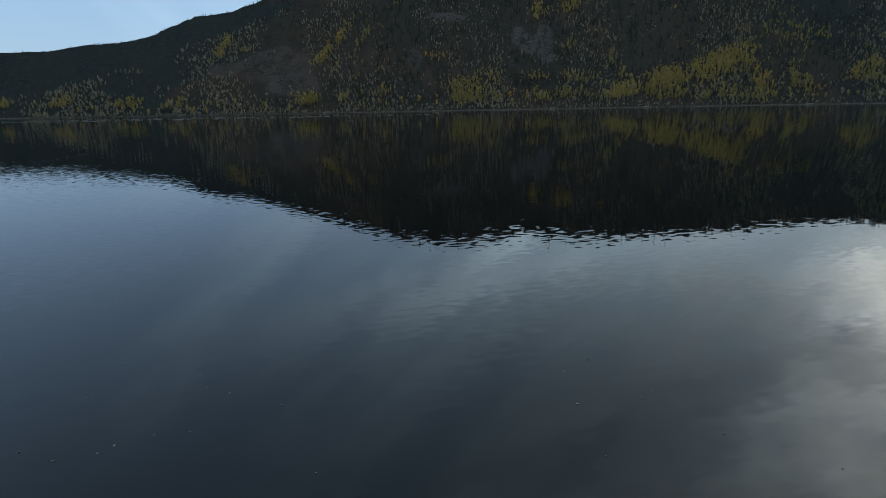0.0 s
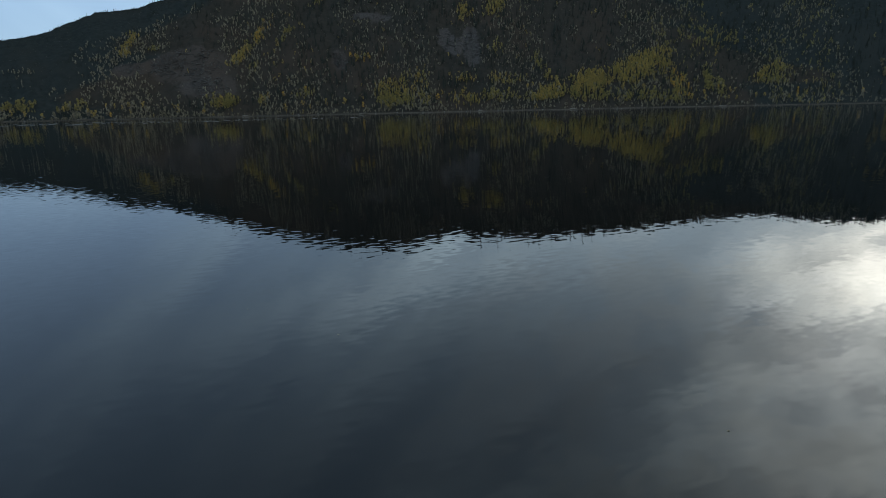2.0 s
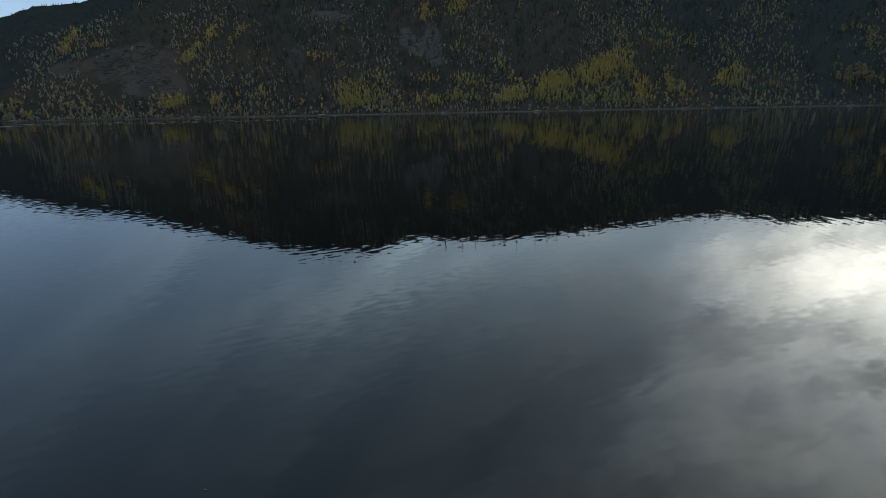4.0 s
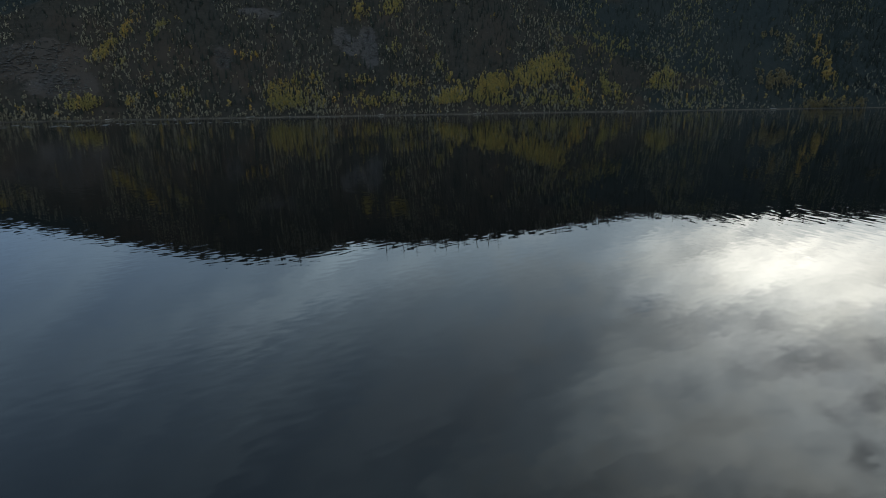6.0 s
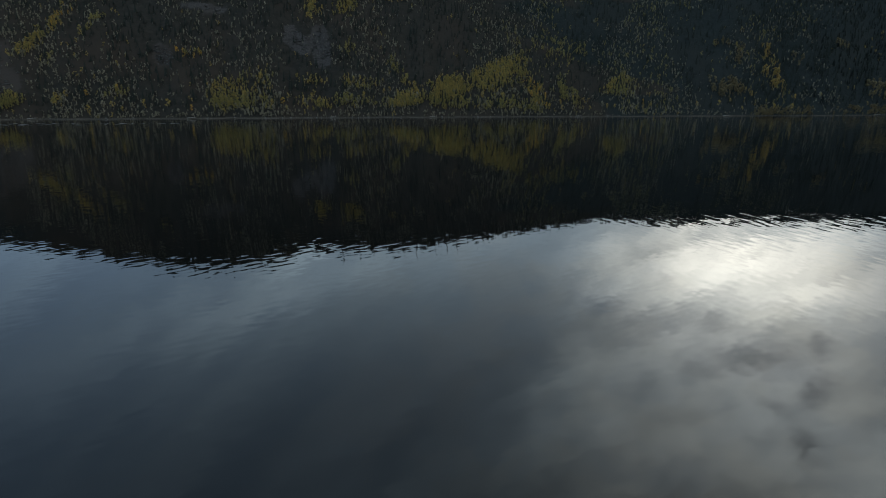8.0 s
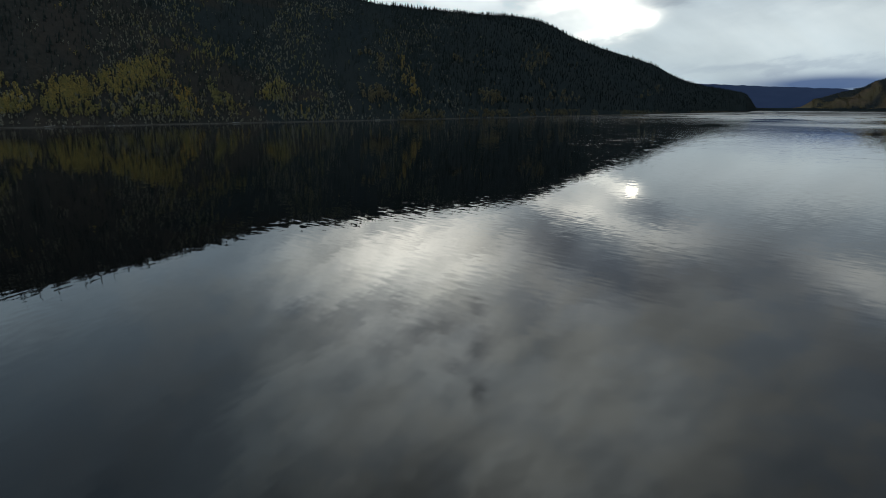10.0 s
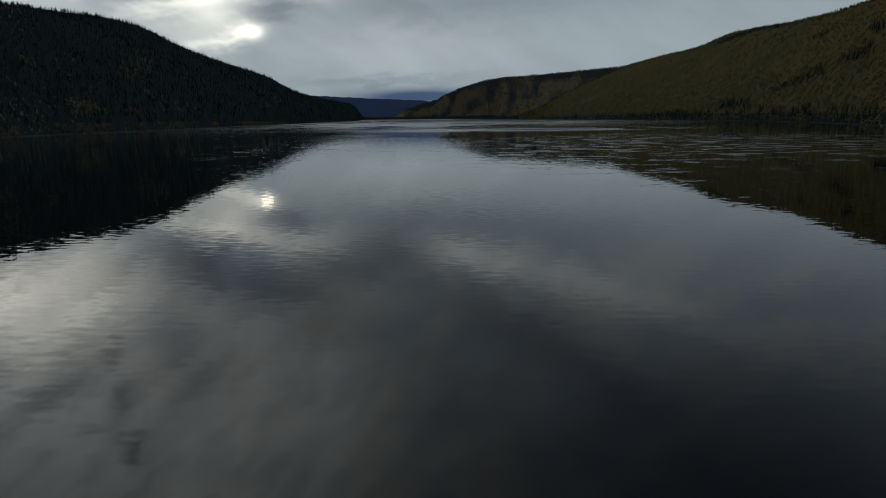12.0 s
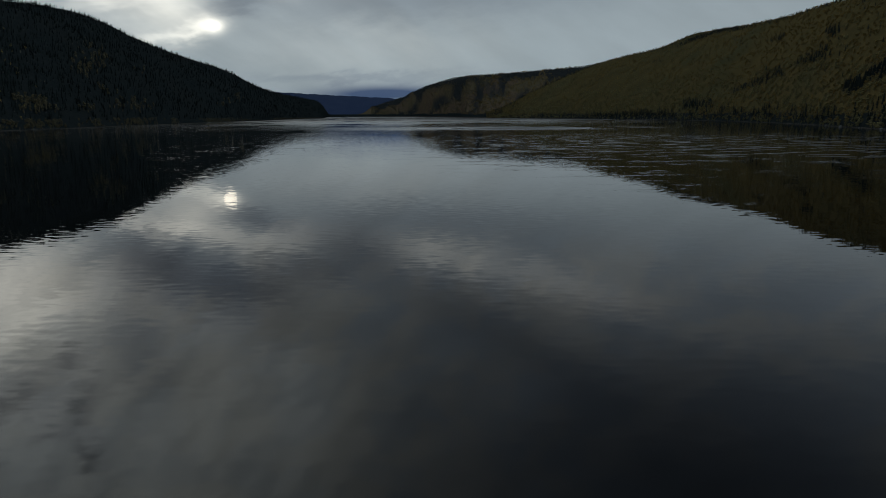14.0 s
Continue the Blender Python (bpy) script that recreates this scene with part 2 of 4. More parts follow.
BROWN = shoulder_material()
HEATH = ground_material("autumn_slope", (0.082, 0.062, 0.026), (0.120, 0.087, 0.034), (0.078, 0.067, 0.031), 0.008, 0.12)
GRAVEL = ground_material("gravel", (0.035, 0.031, 0.026), (0.10, 0.09, 0.075), (0.032, 0.028, 0.022), 0.12)
SCREE = ground_material("scree", (0.040, 0.038, 0.037), (0.10, 0.094, 0.089), (0.058, 0.053, 0.049), 0.06)
STONE = ground_material("stone", (0.12, 0.12, 0.115), (0.25, 0.24, 0.23), (0.16, 0.15, 0.14), 0.4)
SPRUCE = leaf_material("spruce_needles", (0.021, 0.026, 0.023), (0.037, 0.041, 0.034), (0.017, 0.020, 0.018), see_through=0.08)
# darker copy of the spruce colour; the point's shade is put in here
SHADED_SPRUCE = leaf_material("shaded_spruce_needles", (0.010, 0.013, 0.012), (0.019, 0.022, 0.019), (0.008, 0.010, 0.009), see_through=0.05)
DULL = leaf_material("fading_leaves", (0.185, 0.168, 0.118), (0.49, 0.43, 0.32), (0.10, 0.092, 0.066))
YELLOW = leaf_material("yellow_leaves", (0.325, 0.238, 0.082), (0.61, 0.42, 0.115), (0.13, 0.11, 0.05))
ORANGE = leaf_material("orange_leaves", (0.54, 0.31, 0.06), (0.50, 0.35, 0.08), (0.30, 0.19, 0.07))
LIME = leaf_material("half_turned_leaves", (0.25, 0.21, 0.080), (0.43, 0.345, 0.115), (0.12, 0.11, 0.055))
SAGE = leaf_material("willow_leaves", (0.24, 0.20, 0.092), (0.31, 0.25, 0.105), (0.20, 0.175, 0.086), see_through=0.15)
RUSSET = leaf_material("russet_leaves", (0.16, 0.125, 0.07), (0.25, 0.19, 0.10), (0.09, 0.08, 0.05))
GOLD = leaf_material("hillside_leaves", (0.27, 0.178, 0.061), (0.35, 0.222, 0.070), (0.205, 0.158, 0.065), see_through=0.15)
BARK = simple_material("bark", (0.10, 0.09, 0.08), (0.28, 0.27, 0.25), 3.0)
DRIFT = simple_material("weathered_wood", (0.20, 0.19, 0.17), (0.32, 0.30, 0.27), 5.0)
LEAFLET = simple_material("pale_leaf", (0.30, 0.26, 0.14), (0.5, 0.45, 0.3), 30.0, 0.6)

# far hills; the blue haze of distance is put into colour and glow
FAR_HAZE, ft, fb = material("far_hills", 1.0)
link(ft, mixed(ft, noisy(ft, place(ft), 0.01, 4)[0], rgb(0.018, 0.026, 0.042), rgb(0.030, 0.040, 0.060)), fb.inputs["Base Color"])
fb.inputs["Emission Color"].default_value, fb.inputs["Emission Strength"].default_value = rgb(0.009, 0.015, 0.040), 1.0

# water: a dark river with small ripples and patches of riffled current
WATER, t, b = material("water", 0.012, 0.5)
b.inputs["Base Color"].default_value = rgb(0.0020, 0.0024, 0.0024)
b.inputs["IOR"].default_value = 1.33
p = place(t)


def stretched(tree, vec, sx, sy):
    n = tree.nodes.new("ShaderNodeMapping")
    link(tree, vec, n.inputs[0])
    n.inputs["Scale"].default_value = (sx, sy, 1)
    return n.outputs[0]


def slope_of(color, amount):
    n = t.nodes.new("ShaderNodeVectorMath")
    n.operation = "SUBTRACT"
    link(t, color, n.inputs[0])
    n.inputs[1].default_value = (0.5, 0.5, 0.5)
    s = t.nodes.new("ShaderNodeVectorMath")
    s.operation = "SCALE"
    link(t, n.outputs[0], s.inputs[0]), link(t, amount, s.inputs["Scale"])
    return s.outputs[0]


def vadd(a, b_):
    n = t.nodes.new("ShaderNodeVectorMath")
    link(t, a, n.inputs[0]), link(t, b_, n.inputs[1])
    return n.outputs[0]


px = t.nodes.new("ShaderNodeSeparateXYZ")
link(t, p, px.inputs[0])


def pool(x0, y0, sx, sy):
    u = calc(t, "DIVIDE", calc(t, "SUBTRACT", px.outputs[0], x0), sx)
    v = calc(t, "DIVIDE", calc(t, "SUBTRACT", px.outputs[1], y0), sy)
    return calc(t, "EXPONENT", calc(t, "MULTIPLY", calc(t, "ADD", calc(t, "MULTIPLY", u, u), calc(t, "MULTIPLY", v, v)), -1.0))


breeze = noisy(t, stretched(t, p, 0.02, 0.03), 1.0, 2)[0]
calm = calc(t, "ADD", 0.6, calc(t, "MULTIPLY", ramp01(t, breeze, 0.38, 0.68), 0.8))
calm = calc(t, "MULTIPLY", calm, calc(t, "SUBTRACT", 1.0, calc(t, "MULTIPLY", pool(150, 35, 75, 45), 0.6)))
ripple = noisy(t, stretched(t, p, 2.0, 2.3), 1.0, 1.0, 0.5)[1]
swell = noisy(t, stretched(t, p, 0.78, 0.92), 1.0, 1.0, 0.45)[1]


def wave_train(turn, crest_length, wave_length, amount):
    """Slopes of short waves whose crests run along a bearing."""
    n = t.nodes.new("ShaderNodeMapping")
    n.vector_type = "TEXTURE"
    link(t, p, n.inputs[0])
    n.inputs["Rotation"].default_value, n.inputs["Scale"].default_value = (0, 0, radians(turn)), (crest_length, wave_length, 1)
    height = calc(t, "MULTIPLY", calc(t, "SUBTRACT", noisy(t, n.outputs[0], 1.0, 1.0, 0.4)[0], 0.5), amount)
    v = t.nodes.new("ShaderNodeCombineXYZ")
    link(t, calc(t, "MULTIPLY", height, -math.sin(radians(turn))), v.inputs[0])
    link(t, calc(t, "MULTIPLY", height, math.cos(radians(turn))), v.inputs[1])
    return v.outputs[0]


lines = noisy(t, stretched(t, p, 0.24, 0.075), 1.0, 4, 0.6)[0]
reach = noisy(t, stretched(t, p, 0.006, 0.010), 1.0, 3, 0.6)[0]
near_riffle = calc(t, "ADD", calc(t, "MULTIPLY", pool(265, -110, 125, 130), 1.35), calc(t, "MULTIPLY", pool(-190, 352, 170, 18), 2.4))
dashes = calc(t, "MULTIPLY", pool(250, 140, 100, 45), ramp01(t, lines, 0.56, 0.62))
far_riffle = calc(t, "MULTIPLY", calc(t, "ADD", pool(2100, 0, 1000, 900), calc(t, "MULTIPLY", pool(545, -40, 45, 95), 0.7)), ramp01(t, reach, 0.36, 0.48))
far_riffle = calc(t, "MULTIPLY", far_riffle, 1.4)
crests = calc(t, "MINIMUM", calc(t, "MULTIPLY", ramp01(t, lines, 0.525, 0.585), near_riffle), 1.0)
crests = calc(t, "MAXIMUM", calc(t, "SUBTRACT", crests, 0.06), 0.0)
fine_ripple = calc(t, "ADD", 0.007, calc(t, "MULTIPLY", ramp01(t, px.outputs[1], 110.0, 240.0), 0.026))
slopes = vadd(slope_of(ripple, calc(t, "MULTIPLY", calm, fine_ripple)), slope_of(swell, calc(t, "MULTIPLY", calm, 0.008)))
downstream = ramp01(t, px.outputs[0], 30.0, 60.0)
slopes = vadd(slopes, wave_train(16, 1.15, 0.46, calc(t, "MULTIPLY", calm, calc(t, "MULTIPLY", calc(t, "SUBTRACT", 1.0, downstream), 0.043))))
slopes = vadd(slopes, wave_train(86, 1.9, 0.58, calc(t, "MULTIPLY", calm, calc(t, "MULTIPLY", downstream, 0.040))))
chop = noisy(t, stretched(t, p, 1.6, 0.6), 1.0, 2)[1]
slopes = vadd(slopes, slope_of(chop, calc(t, "ADD", calc(t, "MULTIPLY", crests, 0.6), calc(t, "ADD", calc(t, "MULTIPLY", dashes, 0.35), calc(t, "MULTIPLY", far_riffle, 0.25)))))
flat = t.nodes.new("ShaderNodeVectorMath")
flat.operation = "MULTIPLY"
link(t, slopes, flat.inputs[0])
flat.inputs[1].default_value = (1, 1, 0)
unit = t.nodes.new("ShaderNodeVectorMath")
unit.operation = "NORMALIZE"
link(t, vadd(flat.outputs[0], (0, 0, 1)), unit.inputs[0])
link(t, unit.outputs[0], b.inputs["Normal"])
bank_breeze = calc(t, "MULTIPLY", ramp01(t, px.outputs[1], 120.0, 320.0), 0.045)
link(t, calc(t, "ADD", calc(t, "ADD", calc(t, "ADD", 0.012, bank_breeze), calc(t, "MULTIPLY", far_riffle, 0.5)), calc(t, "MULTIPLY", crests, 0.32)), b.inputs["Roughness"])

# ---------- the lie of the land: bearings (degrees clockwise from north) and metres about the middle of the reach
CX, CY, EYE_H = 15.0, 32.0, 12.0


def curve(xs, ys):
    """A smooth curve through a few control values."""
    xs, ys = np.array(xs, float), np.array(ys, float)
    m = np.gradient(ys, xs)
    h = np.diff(xs)
    d = np.diff(ys) / h
    for i in range(1, len(xs) - 1):
        m[i] = 0 if d[i - 1] * d[i] <= 0 else 2 * d[i - 1] * d[i] / (d[i - 1] + d[i])
    m[0], m[-1] = d[0], d[-1]

    def f(x):
        x = np.clip(np.asarray(x, float), xs[0], xs[-1])
        i = np.clip(np.searchsorted(xs, x) - 1, 0, len(xs) - 2)
        s = (x - xs[i]) / h[i]
        return (ys[i] * (2 * s**3 - 3 * s**2 + 1) + m[i] * h[i] * (s**3 - 2 * s**2 + s)
                + ys[i + 1] * (3 * s**2 - 2 * s**3) + m[i + 1] * h[i] * (s**3 - s**2))
    return f


far_shore = curve([80, 81, 81.8, 83.5, 90, 92, 96, 101, 107, 115, 121, 127, 131, 140, 160, 180, 200, 220, 240, 255, 265, 270],
                  np.log([2150, 2300, 3500, 4000, 3700, 2900, 2150, 1750, 1450, 1090, 830, 530, 450, 400, 345, 330, 345, 430, 660, 1250, 2900, 3900]))
crest_angle = curve([-90, -60, -45, -36.6, -33.3, -31.1, -29, -26.6, -24.4, -21.6, -20, -17, -12, -7.8, -3, 1, 5, 8, 10, 15, 20, 25, 30, 34, 38, 42,
                     47, 50, 56, 60, 63, 65.3, 69, 72.5, 75.5, 78, 80.6, 81.3, 82, 96, 98, 101.4, 104.6, 107.2, 109.5, 112.5,
                     115.5, 119, 122, 125, 128, 132, 140, 160, 180, 220, 250, 270],
                    [1.8, 3.1, 3.8, 4.25, 4.9, 5.15, 5.6, 6.6, 7.5, 7.95, 8.5, 9.6, 11.4, 12.7, 13.75, 14.0, 13.5, 12.7, 13.1, 13.2, 12.75, 12.05, 11.2, 10.3, 9.8, 10.0,
                     9.35, 9.05, 8.6, 8.35, 7.65, 6.5, 5.15, 4.05, 2.55, 1.9, 1.4, 0.9, 0.1, 0.1, 0.5, 2.2, 3.6, 4.6, 5.2, 5.85,
                     6.95, 7.35, 7.9, 8.7, 9.3, 9.8, 10, 9, 8, 6, 3, 1.4])
back_angle = curve([84, 86, 88.6, 92, 95.5, 100, 104, 108, 112], [0.1, 0.7, 1.45, 2.85, 3.55, 3.8, 4.1, 4.35, 3.6])


def bearing_wrap(a):
    return (np.asarray(a, float) + 90) % 360 - 90


def shore_r(a):
    a = bearing_wrap(a)
    near = (382 - 14 * np.clip((a - 25) / 30, 0, 1)) / np.cos(np.radians(np.clip(a, -84.4, 80)))
    wig = 1 + 0.006 * np.sin(a * 0.9 + 1) + 0.004 * np.sin(a * 2.3)
    return np.where(a <= 80, near, np.exp(far_shore(a))) * wig


def crest(a):
    """Distance and height of the skyline on a bearing."""
    a = bearing_wrap(a)
    rs, te = shore_r(a), np.tan(np.radians(crest_angle(a)))
    north = np.cos(np.radians(np.clip(a, -80, 80)))
    soft = (0.53 + 0.03 * np.clip((-8 - a) / 16, 0, 1)) * (1 + 0.5 * np.clip((a - 40) / 20, 0, 1))
    grade = np.where(a < 83, soft * np.maximum(north, 0.36), 0.40)
    rc = (EYE_H + grade * rs) / np.maximum(grade - te, 0.06)
    rc = np.clip(rc, rs + 30, 4600)
    return rc, np.maximum(EYE_H + te * rc - 4.0, 1.5)


def wobble(x, y):
    """Broad gullies and shoulders, about -1 to 1."""
    return (0.5 * np.sin(x / 61 + 1.3 * np.sin(y / 97)) + 0.3 * np.sin(x / 27 + y / 55 + 2) + 0.2 * np.sin(x / 13.1 - y / 19 + 1)
            + 0.15 * np.sin(y / 9.7 + x / 31))


def spur(a, r):
    """Spurs (-1) and gullies (1) that run slanting down the far shoulder."""
    d = r - shore_r(a)
    return 0.75 * np.sin(a * 2.0 - d / 75 + 1.4 * np.sin(a * 1.3 + d / 170)) + 0.45 * np.sin(a * 5.1 + d / 60 + 2.0 * np.sin(a * 0.7)) * np.sin(d / 130 + a)


def land(a, r):
    """Ground height on a bearing at a distance."""
    a = bearing_wrap(a)
    rs = shore_r(a)
    rc, hc = crest(a)
    d = r - rs
    t = (d - 6) / (rc - rs - 6)
    x, y = CX + r * np.sin(np.radians(a)), CY + r * np.cos(np.radians(a))
    up = hc * (1.1 * np.maximum(t, 0) - 0.1 * np.clip(t, 0, 2)**4)
    over = hc * (1 - 0.25 * np.clip(t - 1, 0, 2.4))
    z = np.where(t < 1, up, over)
    tt = np.clip(t, 0, 1)
    z = z + wobble(x, y) * np.minimum(hc * 0.05, 7) * np.where(a > 97, 1.7, 1.0) * np.sin(np.pi * tt)
    z = np.where(d < 6, np.maximum(d * 0.1, -4), z + 0.6)
    rb = np.clip(rs + 520, 2800, 4300)
    rise = np.clip(d / 420, 0, 1)**0.8
    back = np.where((a > 84) & (a < 112), (EYE_H + np.tan(np.radians(back_angle(a))) * rb) * np.exp(-(((r - rb) / 620)**2)) * rise, 0)
    back = back - np.where(back > 1, 11 * spur(a, r) * np.clip(back / 60, 0, 1) * np.clip(1.15 - back / 190, 0.1, 1), 0)
    return np.where(d > 0, np.maximum(z, back), z)


def spot(a, t):
    """World place on a bearing, t of the way from the shore (0) to the skyline (1)."""
    rs = shore_r(a)
    rc, _ = crest(a)
    r = rs + t * (rc - rs)
    return CX + r * np.sin(np.radians(a)), CY + r * np.cos(np.radians(a)), land(a, r)


# ---------- building helpers
def mesh_of(name, verts, tris, mats, index=None, smooth=False):
    """A mesh from arrays of vertices and triangles."""
    me = bpy.data.meshes.new(name)
    verts, tris = np.asarray(verts, np.float32), np.asarray(tris, np.int32)
    me.vertices.add(len(verts))
    me.vertices.foreach_set("co", verts.ravel())
    me.loops.add(tris.size)
    me.loops.foreach_set("vertex_index", tris.ravel())
    me.polygons.add(len(tris))
    me.polygons.foreach_set("loop_start", np.arange(0, tris.size, 3, dtype=np.int32))
    me.polygons.foreach_set("loop_total", np.full(len(tris), 3, np.int32))
    for m in mats:
        me.materials.append(m)
    if index is not None:
        me.polygons.foreach_set("material_index", np.asarray(index, np.int32))
    if smooth:
        me.polygons.foreach_set("use_smooth", np.ones(len(tris), bool))
    me.update(calc_edges=True)
    me.validate()
    return me


def part(name, data, parent, label=""):
    ob = new(name, data)
    ob.parent = parent
    return tagged(ob, label)


def joined(pieces):
    vs, fs, n = [], [], 0
    for v, f in pieces:
        vs.append(v), fs.append(np.asarray(f) + n)
        n += len(v)
    return np.concatenate(vs), np.concatenate(fs)


rng = np.random.default_rng(7)
OCTA_V = np.array([(1, 0, 0), (0, 1, 0), (-1, 0, 0), (0, -1, 0), (0, 0, 1), (0, 0, -1)], float)
OCTA_F = np.array([(0, 1, 4), (1, 2, 4), (2, 3, 4), (3, 0, 4), (1, 0, 5), (2, 1, 5), (3, 2, 5), (0, 3, 5)])


def clump(c, size):
    v = OCTA_V * rng.uniform(0.55, 1.25, (6, 1)) * np.array([1, 1, 0.85]) * size
    a = rng.uniform(0, 6.28)
    m = np.array([(math.cos(a), -math.sin(a), 0), (math.sin(a), math.cos(a), 0), (0, 0, 1)])
    return v @ m.T + np.asarray(c), OCTA_F


def stem(h, r0, r1, sides=4, bend=0.0):
    a = np.arange(sides) * 2 * math.pi / sides
    ring = np.c_[np.cos(a), np.sin(a), np.zeros(sides)]
    v = np.concatenate([ring * r0 - [0, 0, 0.3], ring * r1 + [bend, bend * 0.5, h]])
    f = []
    for i in range(sides):
        j = (i + 1) % sides
        f += [(i, j, sides + j), (i, sides + j, sides + i)]
    return v, np.array(f)


def limb(a, b_, r):
    """A tapered branch from a to b_."""
    a, b_ = np.array(a, float), np.array(b_, float)
    d = (b_ - a) / np.linalg.norm(b_ - a)
    s = np.cross(d, (0.3, 0.2, 1.0))
    s /= np.linalg.norm(s)
    q = np.cross(d, s)
    v = np.array([a + r * s, a - 0.5 * r * s + 0.87 * r * q, a - 0.5 * r * s - 0.87 * r * q, b_])
    return v, np.array([(0, 1, 3), (1, 2, 3), (2, 0, 3)])


def crown_shape(n, size):
    """Leaf clumps of a birch one metre high, uneven, with gaps."""
    out = []
    lean = rng.uniform(-0.05, 0.05, 2)
    for i in range(n):
        k = 0.25 + 0.75 * (i + rng.uniform(0, 0.8)) / n
        w = 0.24 * math.sin(math.pi * min(1, (k - 0.12) / 0.95))**0.7 * rng.uniform(0.25, 1.1)
        a = rng.uniform(0, 6.28)
        out.append(clump((w * math.cos(a) + lean[0] * k, w * math.sin(a) + lean[1] * k, k), size * rng.uniform(0.7, 1.3)))
    return joined(out)


def spruce_shape(tiers, width, points=6):
    """Ragged drooping tiers of a spruce one metre high."""
    out = []
    for i in range(tiers):
        k = i / tiers
        z1, z0 = 0.14 + 0.86 * (k + 1.35 / tiers), 0.14 + 0.86 * k
        r = width * (1 - k * 0.92) * rng.uniform(0.8, 1.15)
        n = points * 2
        a = np.arange(n) * 2 * math.pi / n + rng.uniform(0, 1)
        rr = np.where(np.arange(n) % 2 == 0, r, r * 0.45) * rng.uniform(0.75, 1.2, n)
        ring = np.c_[rr * np.cos(a), rr * np.sin(a), z0 + rng.uniform(-0.02, 0.03, n)]
        v = np.concatenate([ring, [(0, 0, min(z1, 1.02))]])
        out.append((v, np.array([(j, (j + 1) % n, n) for j in range(n)])))
    return joined(out)


def pad(shape, trunk):
    """A crown and its trunk in one shape: vertices, triangles, number of crown triangles."""
    v, f = joined([shape, trunk])
    return v, f, len(shape[1])


BIRCHES = [pad(crown_shape(7, 0.125), stem(0.6, 0.018, 0.008, 3)) for _ in range(8)]
ROUND = [pad(crown_shape(7, 0.17), stem(0.5, 0.02, 0.01, 3)) for _ in range(6)]
SHRUBS = [pad(crown_shape(5, 0.19), stem(0.4, 0.02, 0.01, 3)) for _ in range(8)]
SPRUCES = [pad(spruce_shape(4, 0.17, 4), stem(0.3, 0.016, 0.01, 3)) for _ in range(8)]


def wood(name, label, category, shapes, places, heights, widths, leaf):
    """Many trees as one piece of woodland."""
    places, heights, widths = np.asarray(places), np.asarray(heights), np.asarray(widths)
    vs, fs, ms, n = [], [], [], 0
    kind = rng.integers(0, len(shapes), len(places))
    turn = rng.uniform(0, 6.28, len(places))
    for k, (v, f, nc) in enumerate(shapes):
        sel = np.nonzero(kind == k)[0]
        if not len(sel):
            continue
        c, s = np.cos(turn[sel])[:, None], np.sin(turn[sel])[:, None]
        w, h = (heights[sel] * widths[sel])[:, None], heights[sel][:, None]
        x = (v[:, 0] * c - v[:, 1] * s) * w + places[sel, 0][:, None]
        y = (v[:, 0] * s + v[:, 1] * c) * w + places[sel, 1][:, None]
        z = v[:, 2] * h + places[sel, 2][:, None]
        vs.append(np.stack([x, y, z], -1).reshape(-1, 3))
        fs.append((f[None] + (np.arange(len(sel)) * len(v))[:, None, None] + n).reshape(-1, 3))
        ms.append(np.tile(np.r_[np.zeros(nc, int), np.ones(len(f) - nc, int)], len(sel)))
        n += len(sel) * len(v)
    ob = new(name, mesh_of(name, np.concatenate(vs), np.concatenate(fs), [leaf, BARK], np.concatenate(ms)))
    return tagged(ob, label, category, kind="stuff")


# ---------- ground: one sheet from under the river to the horizon
bare = [
    (-23.6, 0.350, -17.5, 0.390, 1.0, 0.050, 0.062, 233),
    (-20.5, 0.330, -16.0, 0.300, 1.2, 0.070, 0.086, 226),
    (-18.6, 0.200, -15.2, 0.170, 0.9, 0.060, 0.050, 126),
    (6.6, 0.300, 7.3, 0.280, 1.0, 0.050, 0.045, 81),
    (8.8, 0.320, 9.2, 0.205, 0.75, 0.040, 0.034, 111),
    (-4.4, 0.248, -4.3, 0.200, 0.7, 0.020, 0.024, 51),
    (-2.0, 0.402, 0.6, 0.378, 0.7, 0.012, 0.012, 19),
]


def inside(a, t, e):
    """How far a place lies in a band of bearing and way up the slope; 1 at its rim."""
    best = np.full(np.shape(a), 9.0)
    for u in np.linspace(0, 1, 7):
        da = (a - e[0] - u * (e[2] - e[0])) / e[4]
        dt = (t - e[1] - u * (e[3] - e[1])) / (e[5] + u * (e[6] - e[5]))
        best = np.minimum(best, np.sqrt(da * da + dt * dt))
    return best


angles = np.unique(np.round(np.concatenate([np.arange(-90, -48, 1.5), np.arange(-48, 135, 0.3), np.arange(135, 270.1, 2.0)]), 3))
angles = angles[angles < 269.9]
fracs = np.linspace(0.045, 1.0, 44)
beyond = np.linspace(0.02, 1.0, 26)**1.2
rows = []
for a in angles:
    rs = float(shore_r(a))
    rc = float(crest(a)[0])
    r = np.concatenate([[0.5 * rs, 0.9 * rs], rs + np.array([-14.0, -4, 0, 3, 6, 9, 12, 15]), rs + np.maximum(fracs * (rc - rs), 16 + fracs * 12),
                        max(rc, rs + 28) + beyond * (4880 - max(rc, rs + 28))])
    rows.append(np.maximum.accumulate(r))
grid_r = np.array(rows)
grid_a = np.repeat(angles[:, None], grid_r.shape[1], 1)
grid_z = land(grid_a, grid_r)
jit = rng.normal(0, 1, grid_z.shape)
steep = np.clip((grid_r - shore_r(grid_a) - 14) / 60, 0, 1)
grid_z = grid_z + jit * 0.35 * steep
gx, gy = CX + grid_r * np.sin(np.radians(grid_a)), CY + grid_r * np.cos(np.radians(grid_a))
